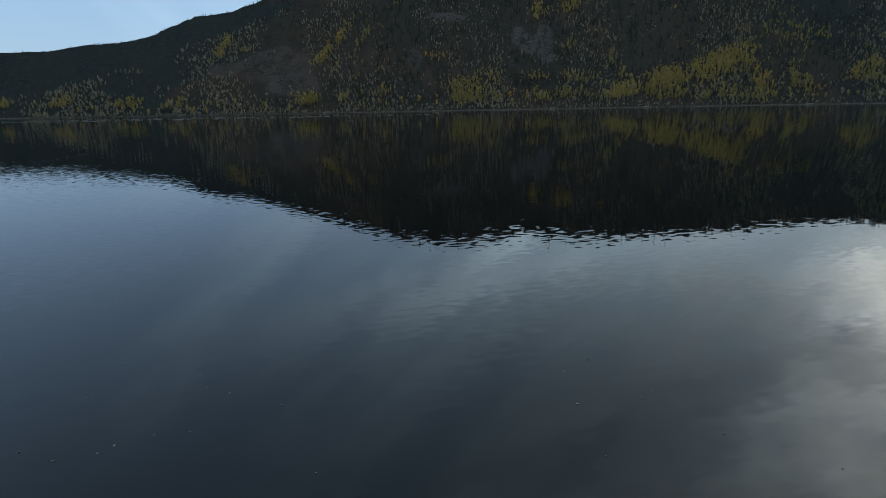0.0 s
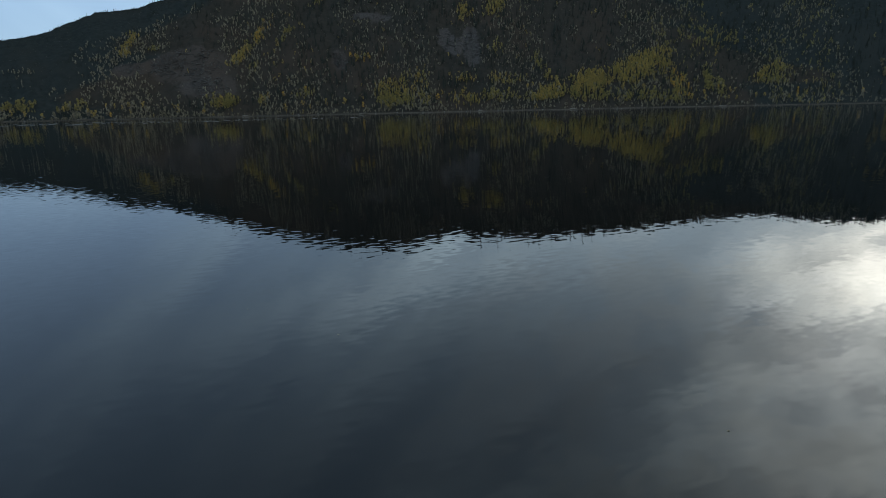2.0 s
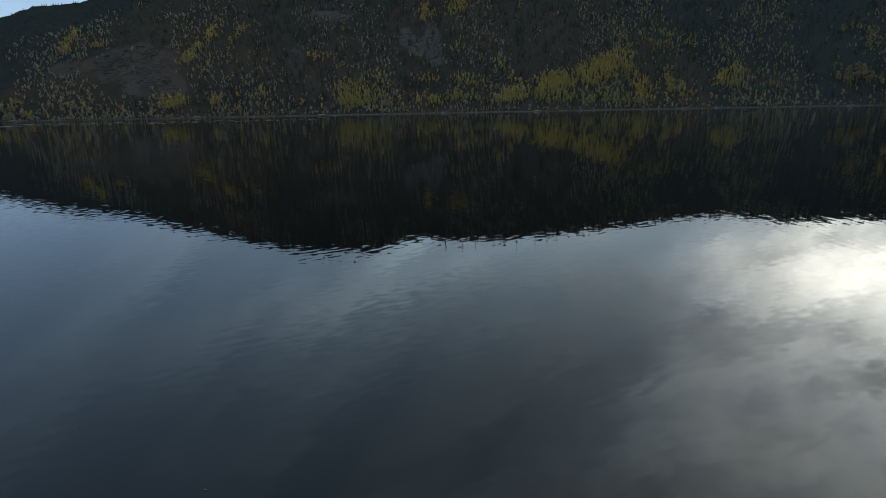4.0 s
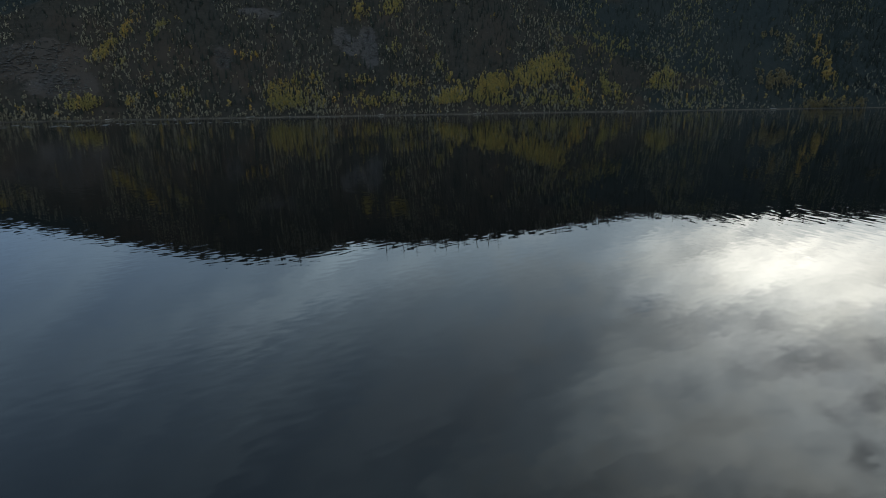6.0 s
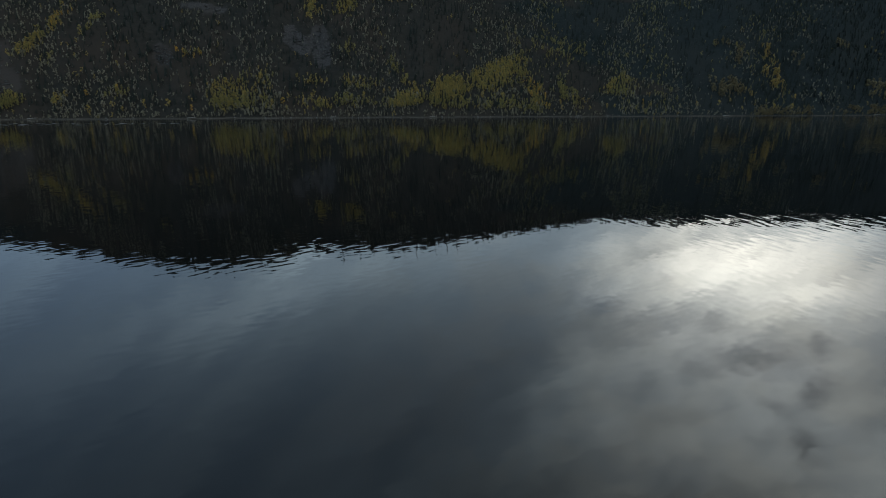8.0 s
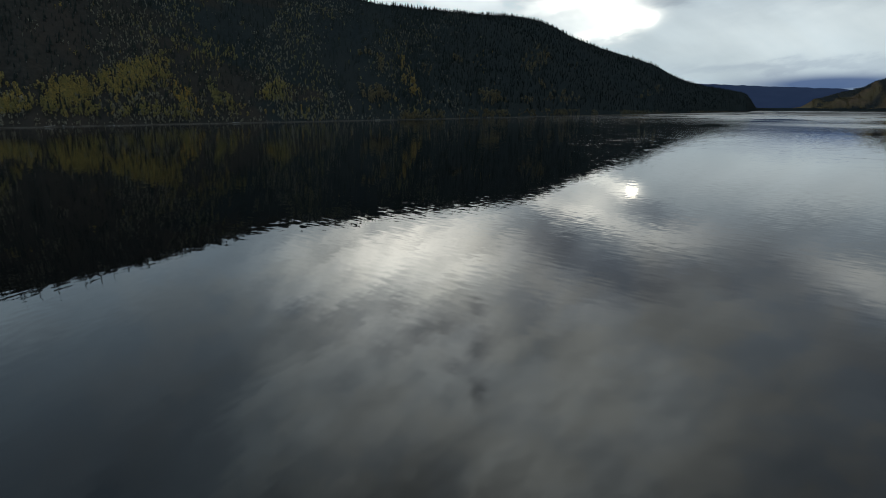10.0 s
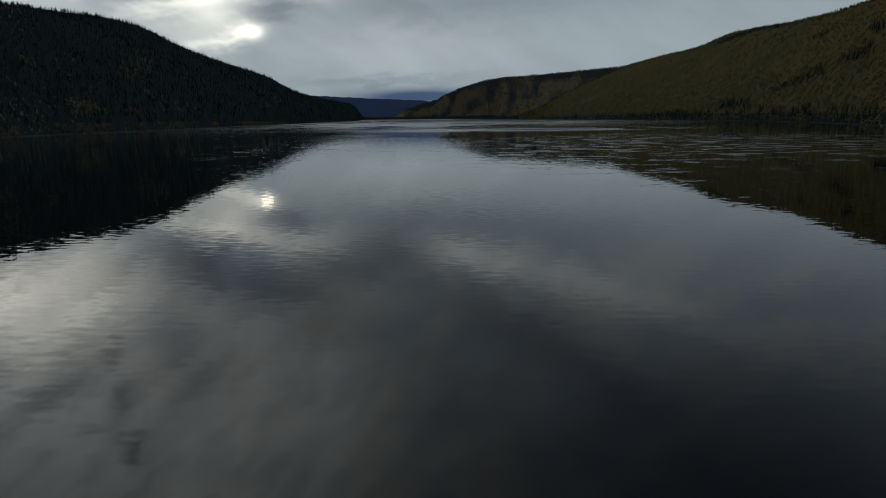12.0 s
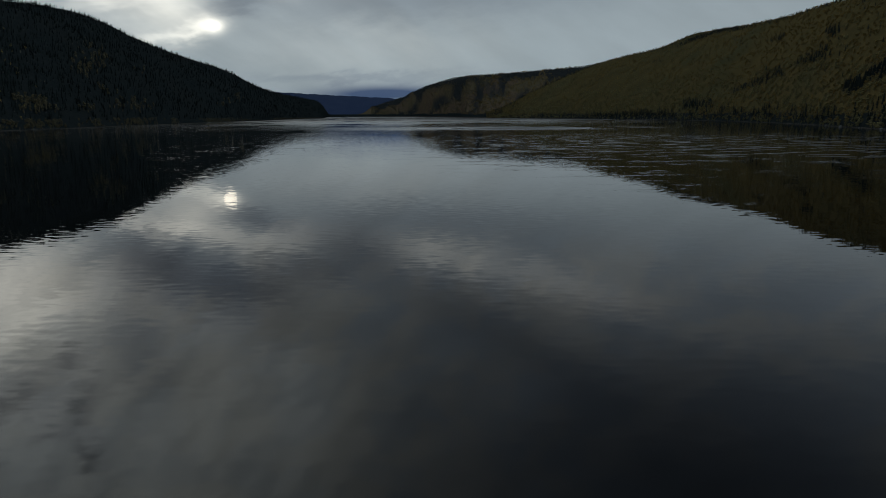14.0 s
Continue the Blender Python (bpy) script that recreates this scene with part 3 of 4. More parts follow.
na, nr = grid_r.shape
ids = np.arange(na * nr).reshape(na, nr)
nxt = np.roll(ids, -1, 0)
q = np.stack([ids[:, :-1], nxt[:, :-1], nxt[:, 1:], ids[:, 1:]], -1).reshape(-1, 4)
tris = np.concatenate([q[:, [0, 2, 1]], q[:, [0, 3, 2]]])
ma, mr = grid_a[:, :-1].ravel(), 0.5 * (grid_r[:, :-1] + grid_r[:, 1:]).ravel()
mrs = shore_r(ma)
mt = (mr - mrs) / (crest(ma)[0] - mrs)
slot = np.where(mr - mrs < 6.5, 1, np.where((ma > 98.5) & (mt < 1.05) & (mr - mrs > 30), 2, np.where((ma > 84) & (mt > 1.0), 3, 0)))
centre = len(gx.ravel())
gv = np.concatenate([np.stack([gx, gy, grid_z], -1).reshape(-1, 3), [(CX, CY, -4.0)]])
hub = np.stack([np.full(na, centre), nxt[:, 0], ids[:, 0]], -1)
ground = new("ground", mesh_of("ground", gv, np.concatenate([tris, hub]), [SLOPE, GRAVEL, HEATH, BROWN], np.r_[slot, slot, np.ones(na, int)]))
# slope cover: stone slides, and between them heath with brightness put into its colour
grid_t = (grid_r - shore_r(grid_a)) / (crest(grid_a)[0] - shore_r(grid_a))
stony = np.full(grid_a.shape, 9.0)
for e in bare:
    stony = np.minimum(stony, inside(grid_a, grid_t, e))
stony = np.clip(1.5 - stony - 0.2 * wobble(grid_a * 80, grid_t * 1300), 0, 1) * (grid_t > 0.03)
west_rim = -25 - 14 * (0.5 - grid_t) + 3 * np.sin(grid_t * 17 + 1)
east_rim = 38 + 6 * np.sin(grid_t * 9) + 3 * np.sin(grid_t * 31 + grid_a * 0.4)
lit_heath = np.clip(np.minimum((grid_a - west_rim) / 6, (east_rim - grid_a) / 10), 0, 1)
ridge_z = EYE_H + np.tan(np.radians(back_angle(grid_a))) * np.clip(shore_r(grid_a) + 520, 2800, 4300)
wooded = np.clip(0.3 + 0.5 * spur(grid_a, grid_r) + np.clip((grid_z / ridge_z - 0.74) * 6, 0, 1) * (1 - 0.5 * np.clip((94 - grid_a) / 3, 0, 1)), 0, 1)
for name, cover in (("stony", stony), ("lit_heath", lit_heath), ("wooded", wooded)):
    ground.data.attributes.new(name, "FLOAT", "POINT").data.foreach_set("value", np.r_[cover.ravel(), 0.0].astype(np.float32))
tagged(ground, "dark forested valley slopes with gravel banks along the river", "ground", kind="structure")

# ---------- water
a = np.arange(180) * 2 * math.pi / 180
rings = [np.c_[CX + r * np.cos(a), CY + r * np.sin(a), np.zeros(180)] for r in (150, 600, 1500, 4850)]
wv = np.concatenate([[(CX, CY, 0)], *rings])
wf = [(0, 1 + i, 1 + (i + 1) % 180) for i in range(180)]
for k in range(3):
    o = 1 + 180 * k
    for i in range(180):
        j = (i + 1) % 180
        wf += [(o + i, o + 180 + i, o + 180 + j), (o + i, o + 180 + j, o + j)]
water = new("water", mesh_of("water", wv, wf, [WATER]))
tagged(water, "calm dark river water mirroring hills and clouded sky", "river", kind="structure")

# ---------- hills at the end of the valley
far_line = curve([55, 68, 74, 78, 81.6, 86.7, 90, 95, 104], [0.8, 2.1, 2.25, 2.1, 1.9, 1.66, 1.45, 1.2, 0.8])
fa = np.arange(55, 104.1, 0.25)
fv, ff = [], []
for i, a in enumerate(fa):
    top = EYE_H + 4600 * math.tan(radians(float(far_line(a)))) + 1.5 * math.sin(a * 2.1) + 1.2 * math.sin(a * 5.3 + 1) + rng.normal(0, 1.0)
    for r, z in ((4150, -2), (4350, top * 0.55), (4600, top), (4750, top * 0.6), (4800, -2)):
        fv.append((CX + r * math.sin(radians(a)), CY + r * math.cos(radians(a)), z))
    if i:
        for k in range(4):
            p0 = 5 * (i - 1) + k
            ff += [(p0, p0 + 1, p0 + 6), (p0, p0 + 6, p0 + 5)]
far_hills = new("far_hills", mesh_of("far_hills", fv, ff, [FAR_HAZE], smooth=True))
tagged(far_hills, "wooded hills far down the valley, blue haze painted in", "hills", kind="structure")


# ---------- woods
def on_slope(a, t, sink=0.1):
    x, y, z = spot(a, t)
    return np.stack([x, y, z - sink], -1)


def band(n, e):
    """Places spread over a band with a ragged rim."""
    u, w, q = rng.uniform(0, 1, n), rng.uniform(0, 2 * math.pi, n), np.sqrt(rng.uniform(0, 1, n))
    q = q * (1 + 0.18 * np.sin(3 * w + e[0]) + 0.12 * np.sin(7 * w + 2 * e[0]) + rng.normal(0, 0.12, n))
    return e[0] + u * (e[2] - e[0]) + q * np.cos(w) * e[4], e[1] + u * (e[3] - e[1]) + q * np.sin(w) * (e[5] + u * (e[6] - e[5]))


def clear(a, t):
    ok = np.ones(len(a), bool)
    for e in bare:
        ok &= (inside(a, t, e) > 1.0) | (rng.uniform(0, 1, len(a)) < 0.12)
    return ok


# groves: a band from one bearing and way up the slope to another, its half-width and half-heights, number of trees, leaf colour
FOOT_A = [
    (15.9, 0.054, 29.9, 0.053, 0.8, 0.015, 0.024, 305, LIME),
    (20.2, 0.095, 28.2, 0.193, 0.9, 0.037, 0.060, 1250, YELLOW),
    (15.6, 0.050, 20.5, 0.096, 0.7, 0.014, 0.043, 420, YELLOW),
    (28.5, 0.138, 29.9, 0.060, 0.7, 0.031, 0.030, 154, ORANGE),
    (31.5, 0.166, 32.1, 0.075, 0.4, 0.019, 0.026, 81, LIME),
    (32.7, 0.112, 33.1, 0.055, 0.4, 0.020, 0.018, 40, LIME),
    (35.7, 0.120, 37.6, 0.206, 0.5, 0.020, 0.040, 87, YELLOW),
    (36.5, 0.120, 38.2, 0.148, 0.5, 0.026, 0.033, 69, LIME),
]
FOOT_B = [
    (-0.8, 0.073, 4.1, 0.113, 0.7, 0.038, 0.064, 306, YELLOW),
    (-0.9, 0.055, 3.9, 0.053, 0.8, 0.019, 0.020, 122, LIME),
    (7.0, 0.146, 9.0, 0.120, 0.6, 0.017, 0.015, 51, YELLOW),
    (11.0, 0.125, 14.2, 0.106, 0.6, 0.019, 0.017, 79, YELLOW),
    (7.2, 0.058, 9.6, 0.058, 0.8, 0.023, 0.021, 110, YELLOW),
    (10.2, 0.067, 14.8, 0.052, 0.7, 0.021, 0.017, 101, LIME),
    (16.6, 0.126, 16.8, 0.114, 0.4, 0.015, 0.012, 21, YELLOW),
]
HIGH_A = [
    (8.4, 0.500, 8.5, 0.414, 0.8, 0.022, 0.030, 80, YELLOW),
    (11.7, 0.515, 11.4, 0.420, 1.1, 0.030, 0.030, 140, YELLOW),
    (15.0, 0.479, 15.8, 0.469, 0.5, 0.020, 0.018, 19, YELLOW),
    (-14.6, 0.278, -11.8, 0.392, 0.5, 0.026, 0.031, 109, YELLOW),
    (-12.0, 0.385, -10.6, 0.482, 0.5, 0.025, 0.033, 76, ORANGE),
    (-10.0, 0.327, -8.5, 0.433, 0.4, 0.017, 0.022, 35, LIME),
    (-12.8, 0.217, -12.4, 0.260, 0.4, 0.021, 0.023, 21, LIME),
]
HIGH_B = [
    (-23.5, 0.457, -22.0, 0.661, 0.4, 0.038, 0.045, 68, YELLOW),
    (-21.1, 0.504, -20.3, 0.502, 0.3, 0.025, 0.029, 21, LIME),
    (-3.0, 0.230, -1.4, 0.215, 0.4, 0.023, 0.020, 43, ORANGE),
    (11.3, 0.255, 11.6, 0.217, 0.7, 0.026, 0.025, 21, LIME),
    (15.5, 0.212, 16.1, 0.161, 0.5, 0.021, 0.021, 23, LIME),
    (-6.4, 0.519, -5.2, 0.546, 0.3, 0.022, 0.016, 21, LIME),
    (29.2, 0.389, 34.0, 0.331, 0.8, 0.107, 0.066, 156, LIME),
]
WEST = [
    (-12.8, 0.066, -12.0, 0.089, 0.4, 0.021, 0.021, 38, YELLOW),
    (-17.3, 0.082, -15.0, 0.093, 0.6, 0.031, 0.039, 88, LIME),
    (-8.7, 0.089, -7.7, 0.092, 0.5, 0.020, 0.020, 25, LIME),
    (-37.3, 0.157, -36.3, 0.227, 0.4, 0.020, 0.070, 49, YELLOW),
    (-33.0, 0.134, -31.0, 0.154, 0.7, 0.024, 0.056, 88, LIME),
    (-40.7, 0.157, -40.2, 0.212, 0.3, 0.010, 0.061, 34, LIME),
    (-29.1, 0.106, -27.0, 0.118, 0.6, 0.021, 0.037, 39, LIME),
]
EAST_A = [
    (48.7, 0.375, 49.3, 0.240, 0.3, 0.041, 0.034, 74, GOLD),
    (49.3, 0.225, 50.1, 0.114, 0.6, 0.039, 0.037, 157, GOLD),
    (45.1, 0.135, 47.9, 0.117, 0.8, 0.042, 0.039, 149, RUSSET),
    (60.9, 0.354, 62.8, 0.497, 0.8, 0.059, 0.143, 228, RUSSET),
    (62.0, 0.245, 64.9, 0.147, 0.6, 0.031, 0.032, 54, RUSSET),
    (53.9, 0.429, 54.8, 0.394, 0.5, 0.046, 0.042, 52, RUSSET),
    (56.4, 0.114, 59.5, 0.112, 0.6, 0.039, 0.031, 110, RUSSET),
]
EAST_B = [
    (61.0, 0.098, 61.2, 0.109, 0.5, 0.025, 0.027, 23, RUSSET),
    (63.0, 0.112, 65.7, 0.140, 0.5, 0.035, 0.042, 81, RUSSET),
    (71.5, 0.183, 73.6, 0.452, 0.7, 0.061, 0.079, 53, RUSSET),
    (65.3, 0.520, 65.9, 0.496, 0.4, 0.062, 0.059, 16, RUSSET),
    (51.1, 0.294, 51.3, 0.262, 0.3, 0.030, 0.030, 12, RUSSET),
    (46.9, 0.365, 46.8, 0.267, 0.3, 0.037, 0.037, 24, RUSSET),
    (44.9, 0.383, 46.0, 0.387, 0.3, 0.020, 0.019, 27, RUSSET),
]
tones = {YELLOW.name: "yellow", ORANGE.name: "orange", LIME.name: "yellow-green", RUSSET.name: "russet brown", GOLD.name: "dull golden"}
for grove in FOOT_A + FOOT_B + HIGH_A + HIGH_B + WEST + EAST_A + EAST_B:
    n, leaf = grove[7:]
    east = grove[0] > 42
    a, t = band(int(n * (0.6 if east else 1.35)), grove)
    t = np.maximum(t, 0.0175 + rng.uniform(0, 0.008, len(t)))
    ok = wobble(a * 75, t * 900) + rng.normal(0, 0.4, len(a)) > -0.3
    a, t = a[ok], t[ok]
    k = rng.uniform(0, 1, len(a)) < (0.5 if leaf in (YELLOW, ORANGE) and n > 20 else 0.0)
    if k.sum():
        wood("birch_grove", "half-turned olive birches among brighter autumn birches", "grove", ROUND, on_slope(a[k], t[k]), rng.uniform(1.8, 4.0, k.sum()) * (2.0 if east else 1.0), rng.uniform(0.7, 1.15, k.sum()), LIME)
        a, t = a[~k], t[~k]
    wood("birch_grove", "autumn birches with %s leaves on the dark slope" % tones[leaf.name], "grove",
         ROUND, on_slope(a, t), rng.uniform(1.6, 4.4, len(a)) * (2.0 if east else 1.0), rng.uniform(0.65, 1.1, len(a)), leaf)

# the mixed wood of the shaded side
n = 7000
a, t = rng.uniform(-46, 52, n), rng.uniform(0.02, 1.0, n)
ok = clear(a, t)
a, t = a[ok], t[ok]
wood("young_spruce_wood", "young dark spruces thickly covering the shaded hillside", "forest", SPRUCES, on_slope(a, t), rng.uniform(1.8, 4.0, len(a)) * np.clip(1 + (a + 6) / 25, 0.4, 1), rng.uniform(1.1, 1.7, len(a)), SPRUCE)
n = 12000
a, t = np.where(rng.uniform(0, 1, n) < 0.6, rng.uniform(-50, 80, n), rng.uniform(48, 81, n)), rng.uniform(0.03, 1.0, n)**0.9
ok = clear(a, t)
a, t = a[ok], t[ok]
tall, wide = rng.uniform(3.5, 8, len(a)) * np.clip(1 + (a + 6) / 25, 0.3, 1), rng.uniform(0.8, 1.3, len(a))
# east of here the spruces take the shade-darkened colour
dimmed = a + rng.normal(0, 4, len(a)) > 57
wood("spruce_wood", "dark green spruces covering the shaded hillside", "forest", SPRUCES, on_slope(a[~dimmed], t[~dimmed]), tall[~dimmed], wide[~dimmed], SPRUCE)
wood("spruce_wood", "spruces thickly covering the shaded point, the shade put into their colour", "forest", SPRUCES, on_slope(a[dimmed], t[dimmed]), tall[dimmed], wide[dimmed], SHADED_SPRUCE)
n = 26000
a, t = rng.uniform(-46, 62, n), rng.uniform(0.03, 0.95, n)**1.2
bare_shoulder = np.clip((-36 + 48 * (np.maximum(t, 0.15) - 0.37) - a) / 3, 0, 1) * (t > 0.03)
gully = np.sin(a * 0.62 - t * 9 + 0.8) * 0.25
ok = clear(a, t) & (wobble(a * 31, t * 420) + gully + rng.normal(0, 0.26, n) > 0.06 + 1.5 * bare_shoulder + np.clip((a - 42) / 22, 0, 1))
a, t = a[ok], t[ok]
wood("birch_wood", "fading grey-green birches scattered among dark spruces", "forest", SHRUBS, on_slope(a, t), 1.1 + 2.3 * rng.uniform(0, 1, len(a))**1.4, rng.uniform(0.75, 1.2, len(a)), DULL)
n = 2600
a, t = rng.uniform(26, 57, n), rng.uniform(0.03, 0.8, n)**1.2
ok = wobble(a * 39 + 50, t * 460) + rng.normal(0, 0.25, n) > 0.22 + np.clip((a - 44) / 26, 0, 1)
a, t = a[ok], t[ok]
wood("birch_wood", "half-turned olive birches dotted over the dark slope", "forest", BIRCHES, on_slope(a, t), rng.uniform(2.4, 5, len(a)), rng.uniform(0.7, 1.1, len(a)), LIME)
n = 1100
a, t = rng.uniform(-24, 62, n), rng.uniform(0.02, 0.6, n)**1.3
ok = clear(a, t) & (wobble(a * 47 + 90, t * 520) + rng.normal(0, 0.2, n) > 0.38)
a, t = a[ok], t[ok]
wood("birch_wood", "single yellow birches scattered through the hillside wood", "forest", BIRCHES, on_slope(a, t), rng.uniform(2.2, 4.5, len(a)), rng.uniform(0.9, 1.3, len(a)), YELLOW)
n = 3600
a, t = np.sort(rng.uniform(-50, 82, n)), 0.985 + rng.normal(0, 0.02, n)
wood("ridge_spruces", "spruces standing along the crest of the hill", "forest", SPRUCES, on_slope(a, t), (1.8 + 5.5 * rng.uniform(0, 1, n)**2.2) * np.clip(0.5 + (a + 12) / 60, 0.22, 1), rng.uniform(0.8, 1.5, n), SHADED_SPRUCE)
n = 1400
a, t = rng.uniform(48, 81, n), rng.uniform(0.006, 0.045, n)
ok = wobble(a * 55, t * 300) + rng.normal(0, 0.3, n) > 0.0
a, t = a[ok], t[ok]
wood("bank_bushes", "low russet willow bushes along the river bank", "bushes", ROUND, on_slope(a, t), rng.uniform(1.5, 4.5, len(a)), rng.uniform(1.0, 1.6, len(a)), RUSSET)
n = 1000
a, t = rng.uniform(-30, 50, n), 0.017 + rng.uniform(0.0, 0.36, n)**2.0
wood("bank_bushes", "low dull green willow bushes along the gravel bank", "bushes", ROUND, on_slope(a, t), rng.uniform(0.8, 2.4, n), rng.uniform(1.0, 1.6, n), DULL)

# the lit side of the valley
n = 3200
a, t = rng.uniform(98, 138, n), rng.uniform(0.008, 0.45, n)**1.15
wood("willow_wood", "grey-green willows and birches on the lower valley side", "forest", ROUND, on_slope(a, t), rng.uniform(2.4, 5, n), rng.uniform(1.2, 1.9, n), SAGE)
n = 11000
a, t = rng.uniform(97, 138, n), rng.uniform(0.02, 1.0, n)
k = wobble(a * 34 + 20, t * 430) + 0.8 * wobble(a * 11, t * 150) + rng.normal(0, 0.25, n) > 0.45
wood("golden_birch_wood", "golden birches covering the sunlit valley side", "forest", SHRUBS, on_slope(a[~k], t[~k]), rng.uniform(1.7, 3.9, (~k).sum()), rng.uniform(1.3, 2.1, (~k).sum()), GOLD)
wood("willow_wood", "grey-green willow thickets in the folds of the golden slope", "forest", SHRUBS, on_slope(a[k], t[k]), rng.uniform(1.7, 3.8, k.sum()), rng.uniform(1.3, 2.1, k.sum()), SAGE)
n = 2200
a, t = rng.uniform(97, 138, n), rng.uniform(0.03, 1.0, n)
ok = wobble(a * 40, t * 500) + 0.5 * wobble(a * 15 + 7, t * 190) + rng.normal(0, 0.15, n) > 0.5
a, t = a[ok], t[ok]
a, t = a[::2], t[::2]
wood("spruce_wood", "dark spruces dotted through the golden valley side", "forest", SPRUCES, on_slope(a, t), rng.uniform(5, 10, len(a)) * (1.1 - 0.5 * t), rng.uniform(0.7, 1.0, len(a)), SPRUCE)
n = 420
a, t = rng.uniform(99, 138, n), rng.uniform(0.02, 0.10, n)
ok = wobble(a * 60, t * 90) > -0.25
a, t = a[ok], t[ok]
wood("bank_spruces", "tall dark spruces lining the foot of the slope", "forest", SPRUCES, on_slope(a, t), rng.uniform(5, 11, len(a)), rng.uniform(0.8, 1.1, len(a)), SPRUCE)
n = 2400
a = rng.uniform(97, 138, n)
t = 1.0 - rng.uniform(0, 1, n)**1.5 * np.clip(0.14 - np.abs(a - 117) * 0.014, 0.02, 0.14)
wood("ridge_spruces", "spruces standing along the crest of the golden hill", "forest", SPRUCES, on_slope(a, t), rng.uniform(2.5, 5, n), rng.uniform(0.9, 1.3, n), SPRUCE)
# clumps of spruce in the hollows of the golden side
for clump_band in ((122.4, 0.37, 124.2, 0.39, 0.35, 0.03, 0.03, 60), (120.6, 0.33, 121.4, 0.33, 0.3, 0.035, 0.035, 45), (118.2, 0.24, 120.4, 0.28, 0.35, 0.02, 0.03, 60),
                   (114.4, 0.11, 116.4, 0.14, 0.4, 0.03, 0.03, 90), (125.4, 0.20, 127.4, 0.26, 0.5, 0.035, 0.05, 170), (120.8, 0.70, 121.6, 0.73, 0.3, 0.03, 0.03, 35),
                   (114.2, 0.87, 118.8, 0.95, 0.5, 0.03, 0.04, 420), (111.6, 0.72, 112.8, 0.70, 0.3, 0.03, 0.02, 30), (124.2, 0.53, 125.0, 0.56, 0.3, 0.03, 0.03, 40),
                   (107.0, 0.05, 113.0, 0.06, 0.4, 0.015, 0.02, 120)):
    a, t = band(clump_band[7], clump_band)
    wood("spruce_clump", "dark spruces crowding a hollow of the golden slope", "grove", SPRUCES, on_slope(a, np.maximum(t, 0.02)), rng.uniform(4, 10, len(a)) * (1.15 - 0.5 * np.clip(t, 0, 1)), rng.uniform(0.8, 1.2, len(a)), SPRUCE)


def on_shoulder(a, r):
    return np.stack([CX + r * np.sin(np.radians(a)), CY + r * np.cos(np.radians(a)), land(a, r) - 0.3], -1)


n = 8500
a = rng.uniform(86, 110, n)
up_hill = rng.uniform(0.0, 1.05, n)
r = shore_r(a) + 25 + up_hill * (np.clip(shore_r(a) + 520, 2800, 4300) - shore_r(a) - 25)
ok = (a < 100) | (r > crest(a)[0])
a, r = a[ok], r[ok]
n = len(a)
high = land(a, r) / (EYE_H + np.tan(np.radians(back_angle(a))) * np.clip(shore_r(a) + 520, 2800, 4300))
dark = spur(a, r) + rng.normal(0, 0.25, n) + np.clip((high - 0.74) * 6, 0, 2) > 0.5
tawny = ~dark & (rng.uniform(0, 1, n) < np.clip((101 - a) / 8, 0.15, 0.85))
gold = ~dark & ~tawny
wood("spruce_wood", "dark spruces filling the gullies of the distant shoulder", "forest", SPRUCES, on_shoulder(a[dark], r[dark]), rng.uniform(4, 8, dark.sum()), rng.uniform(1.3, 2.2, dark.sum()), SPRUCE)
wood("birch_wood", "russet birches on the spurs of the distant shoulder", "forest", SHRUBS, on_shoulder(a[tawny], r[tawny]), rng.uniform(4, 7, tawny.sum()), rng.uniform(1.2, 1.9, tawny.sum()), RUSSET)
wood("golden_birch_wood", "dull golden birches on the spurs of the distant shoulder", "forest", SHRUBS, on_shoulder(a[gold], r[gold]), rng.uniform(4, 7, gold.sum()), rng.uniform(1.2, 1.9, gold.sum()), GOLD)


# ---------- stone slides on the slope
def stone_shape():
    v = OCTA_V * rng.uniform(0.5, 1.2, (6, 1)) * np.array([1.0, 0.8, 0.55])
    return v, OCTA_F, 8


STONES = [stone_shape() for _ in range(10)]
for e in bare:
    n = e[7] * 3
    a, t = band(n, e)
    ok = rng.uniform(0, 1, n) < np.clip(0.75 + wobble(a * 90, t * 900), 0.2, 1)
    a, t = a[ok], t[ok]
    wood("scree", "grey broken stones sliding down the wooded slope", "scree", STONES, on_slope(a, np.maximum(t, 0.04), 0.0), rng.uniform(0.5, 1.5, len(a)), rng.uniform(0.9, 1.6, len(a)), SCREE)


# ---------- single trees
def birch_tree(leaf, label, group):
    """One birch with its trunk, branches and leafy crown, one metre high."""
    tree = tagged(new("birch_tree"), label, "tree", group)
    part("trunk", mesh_of("trunk", *stem(0.8, 0.022, 0.006, 6, rng.uniform(-0.03, 0.03)), [BARK]), tree, "pale birch trunk")
    for i in range(4):
        k, a = rng.uniform(0.25, 0.6), rng.uniform(0, 6.28)
        tip = (0.2 * math.cos(a), 0.2 * math.sin(a), k + 0.22)
        part("branch", mesh_of("branch", *limb((0, 0, k), tip, 0.008), [BARK]), tree)
    part("crown", mesh_of("crown", *crown_shape(26, 0.082), [leaf]), tree)
    return tree


def spruce_tree(label, group, width=0.15, tiers=9):
    """One spruce with its trunk and drooping tiers of branches, one metre high."""
    tree = tagged(new("spruce_tree"), label, "tree", group)
    part("trunk", mesh_of("trunk", *stem(0.95, 0.016, 0.003, 6), [BARK]), tree, "grey spruce trunk")
    part("crown", mesh_of("crown", *spruce_shape(tiers, width, 6), [SPRUCE]), tree)
    return tree


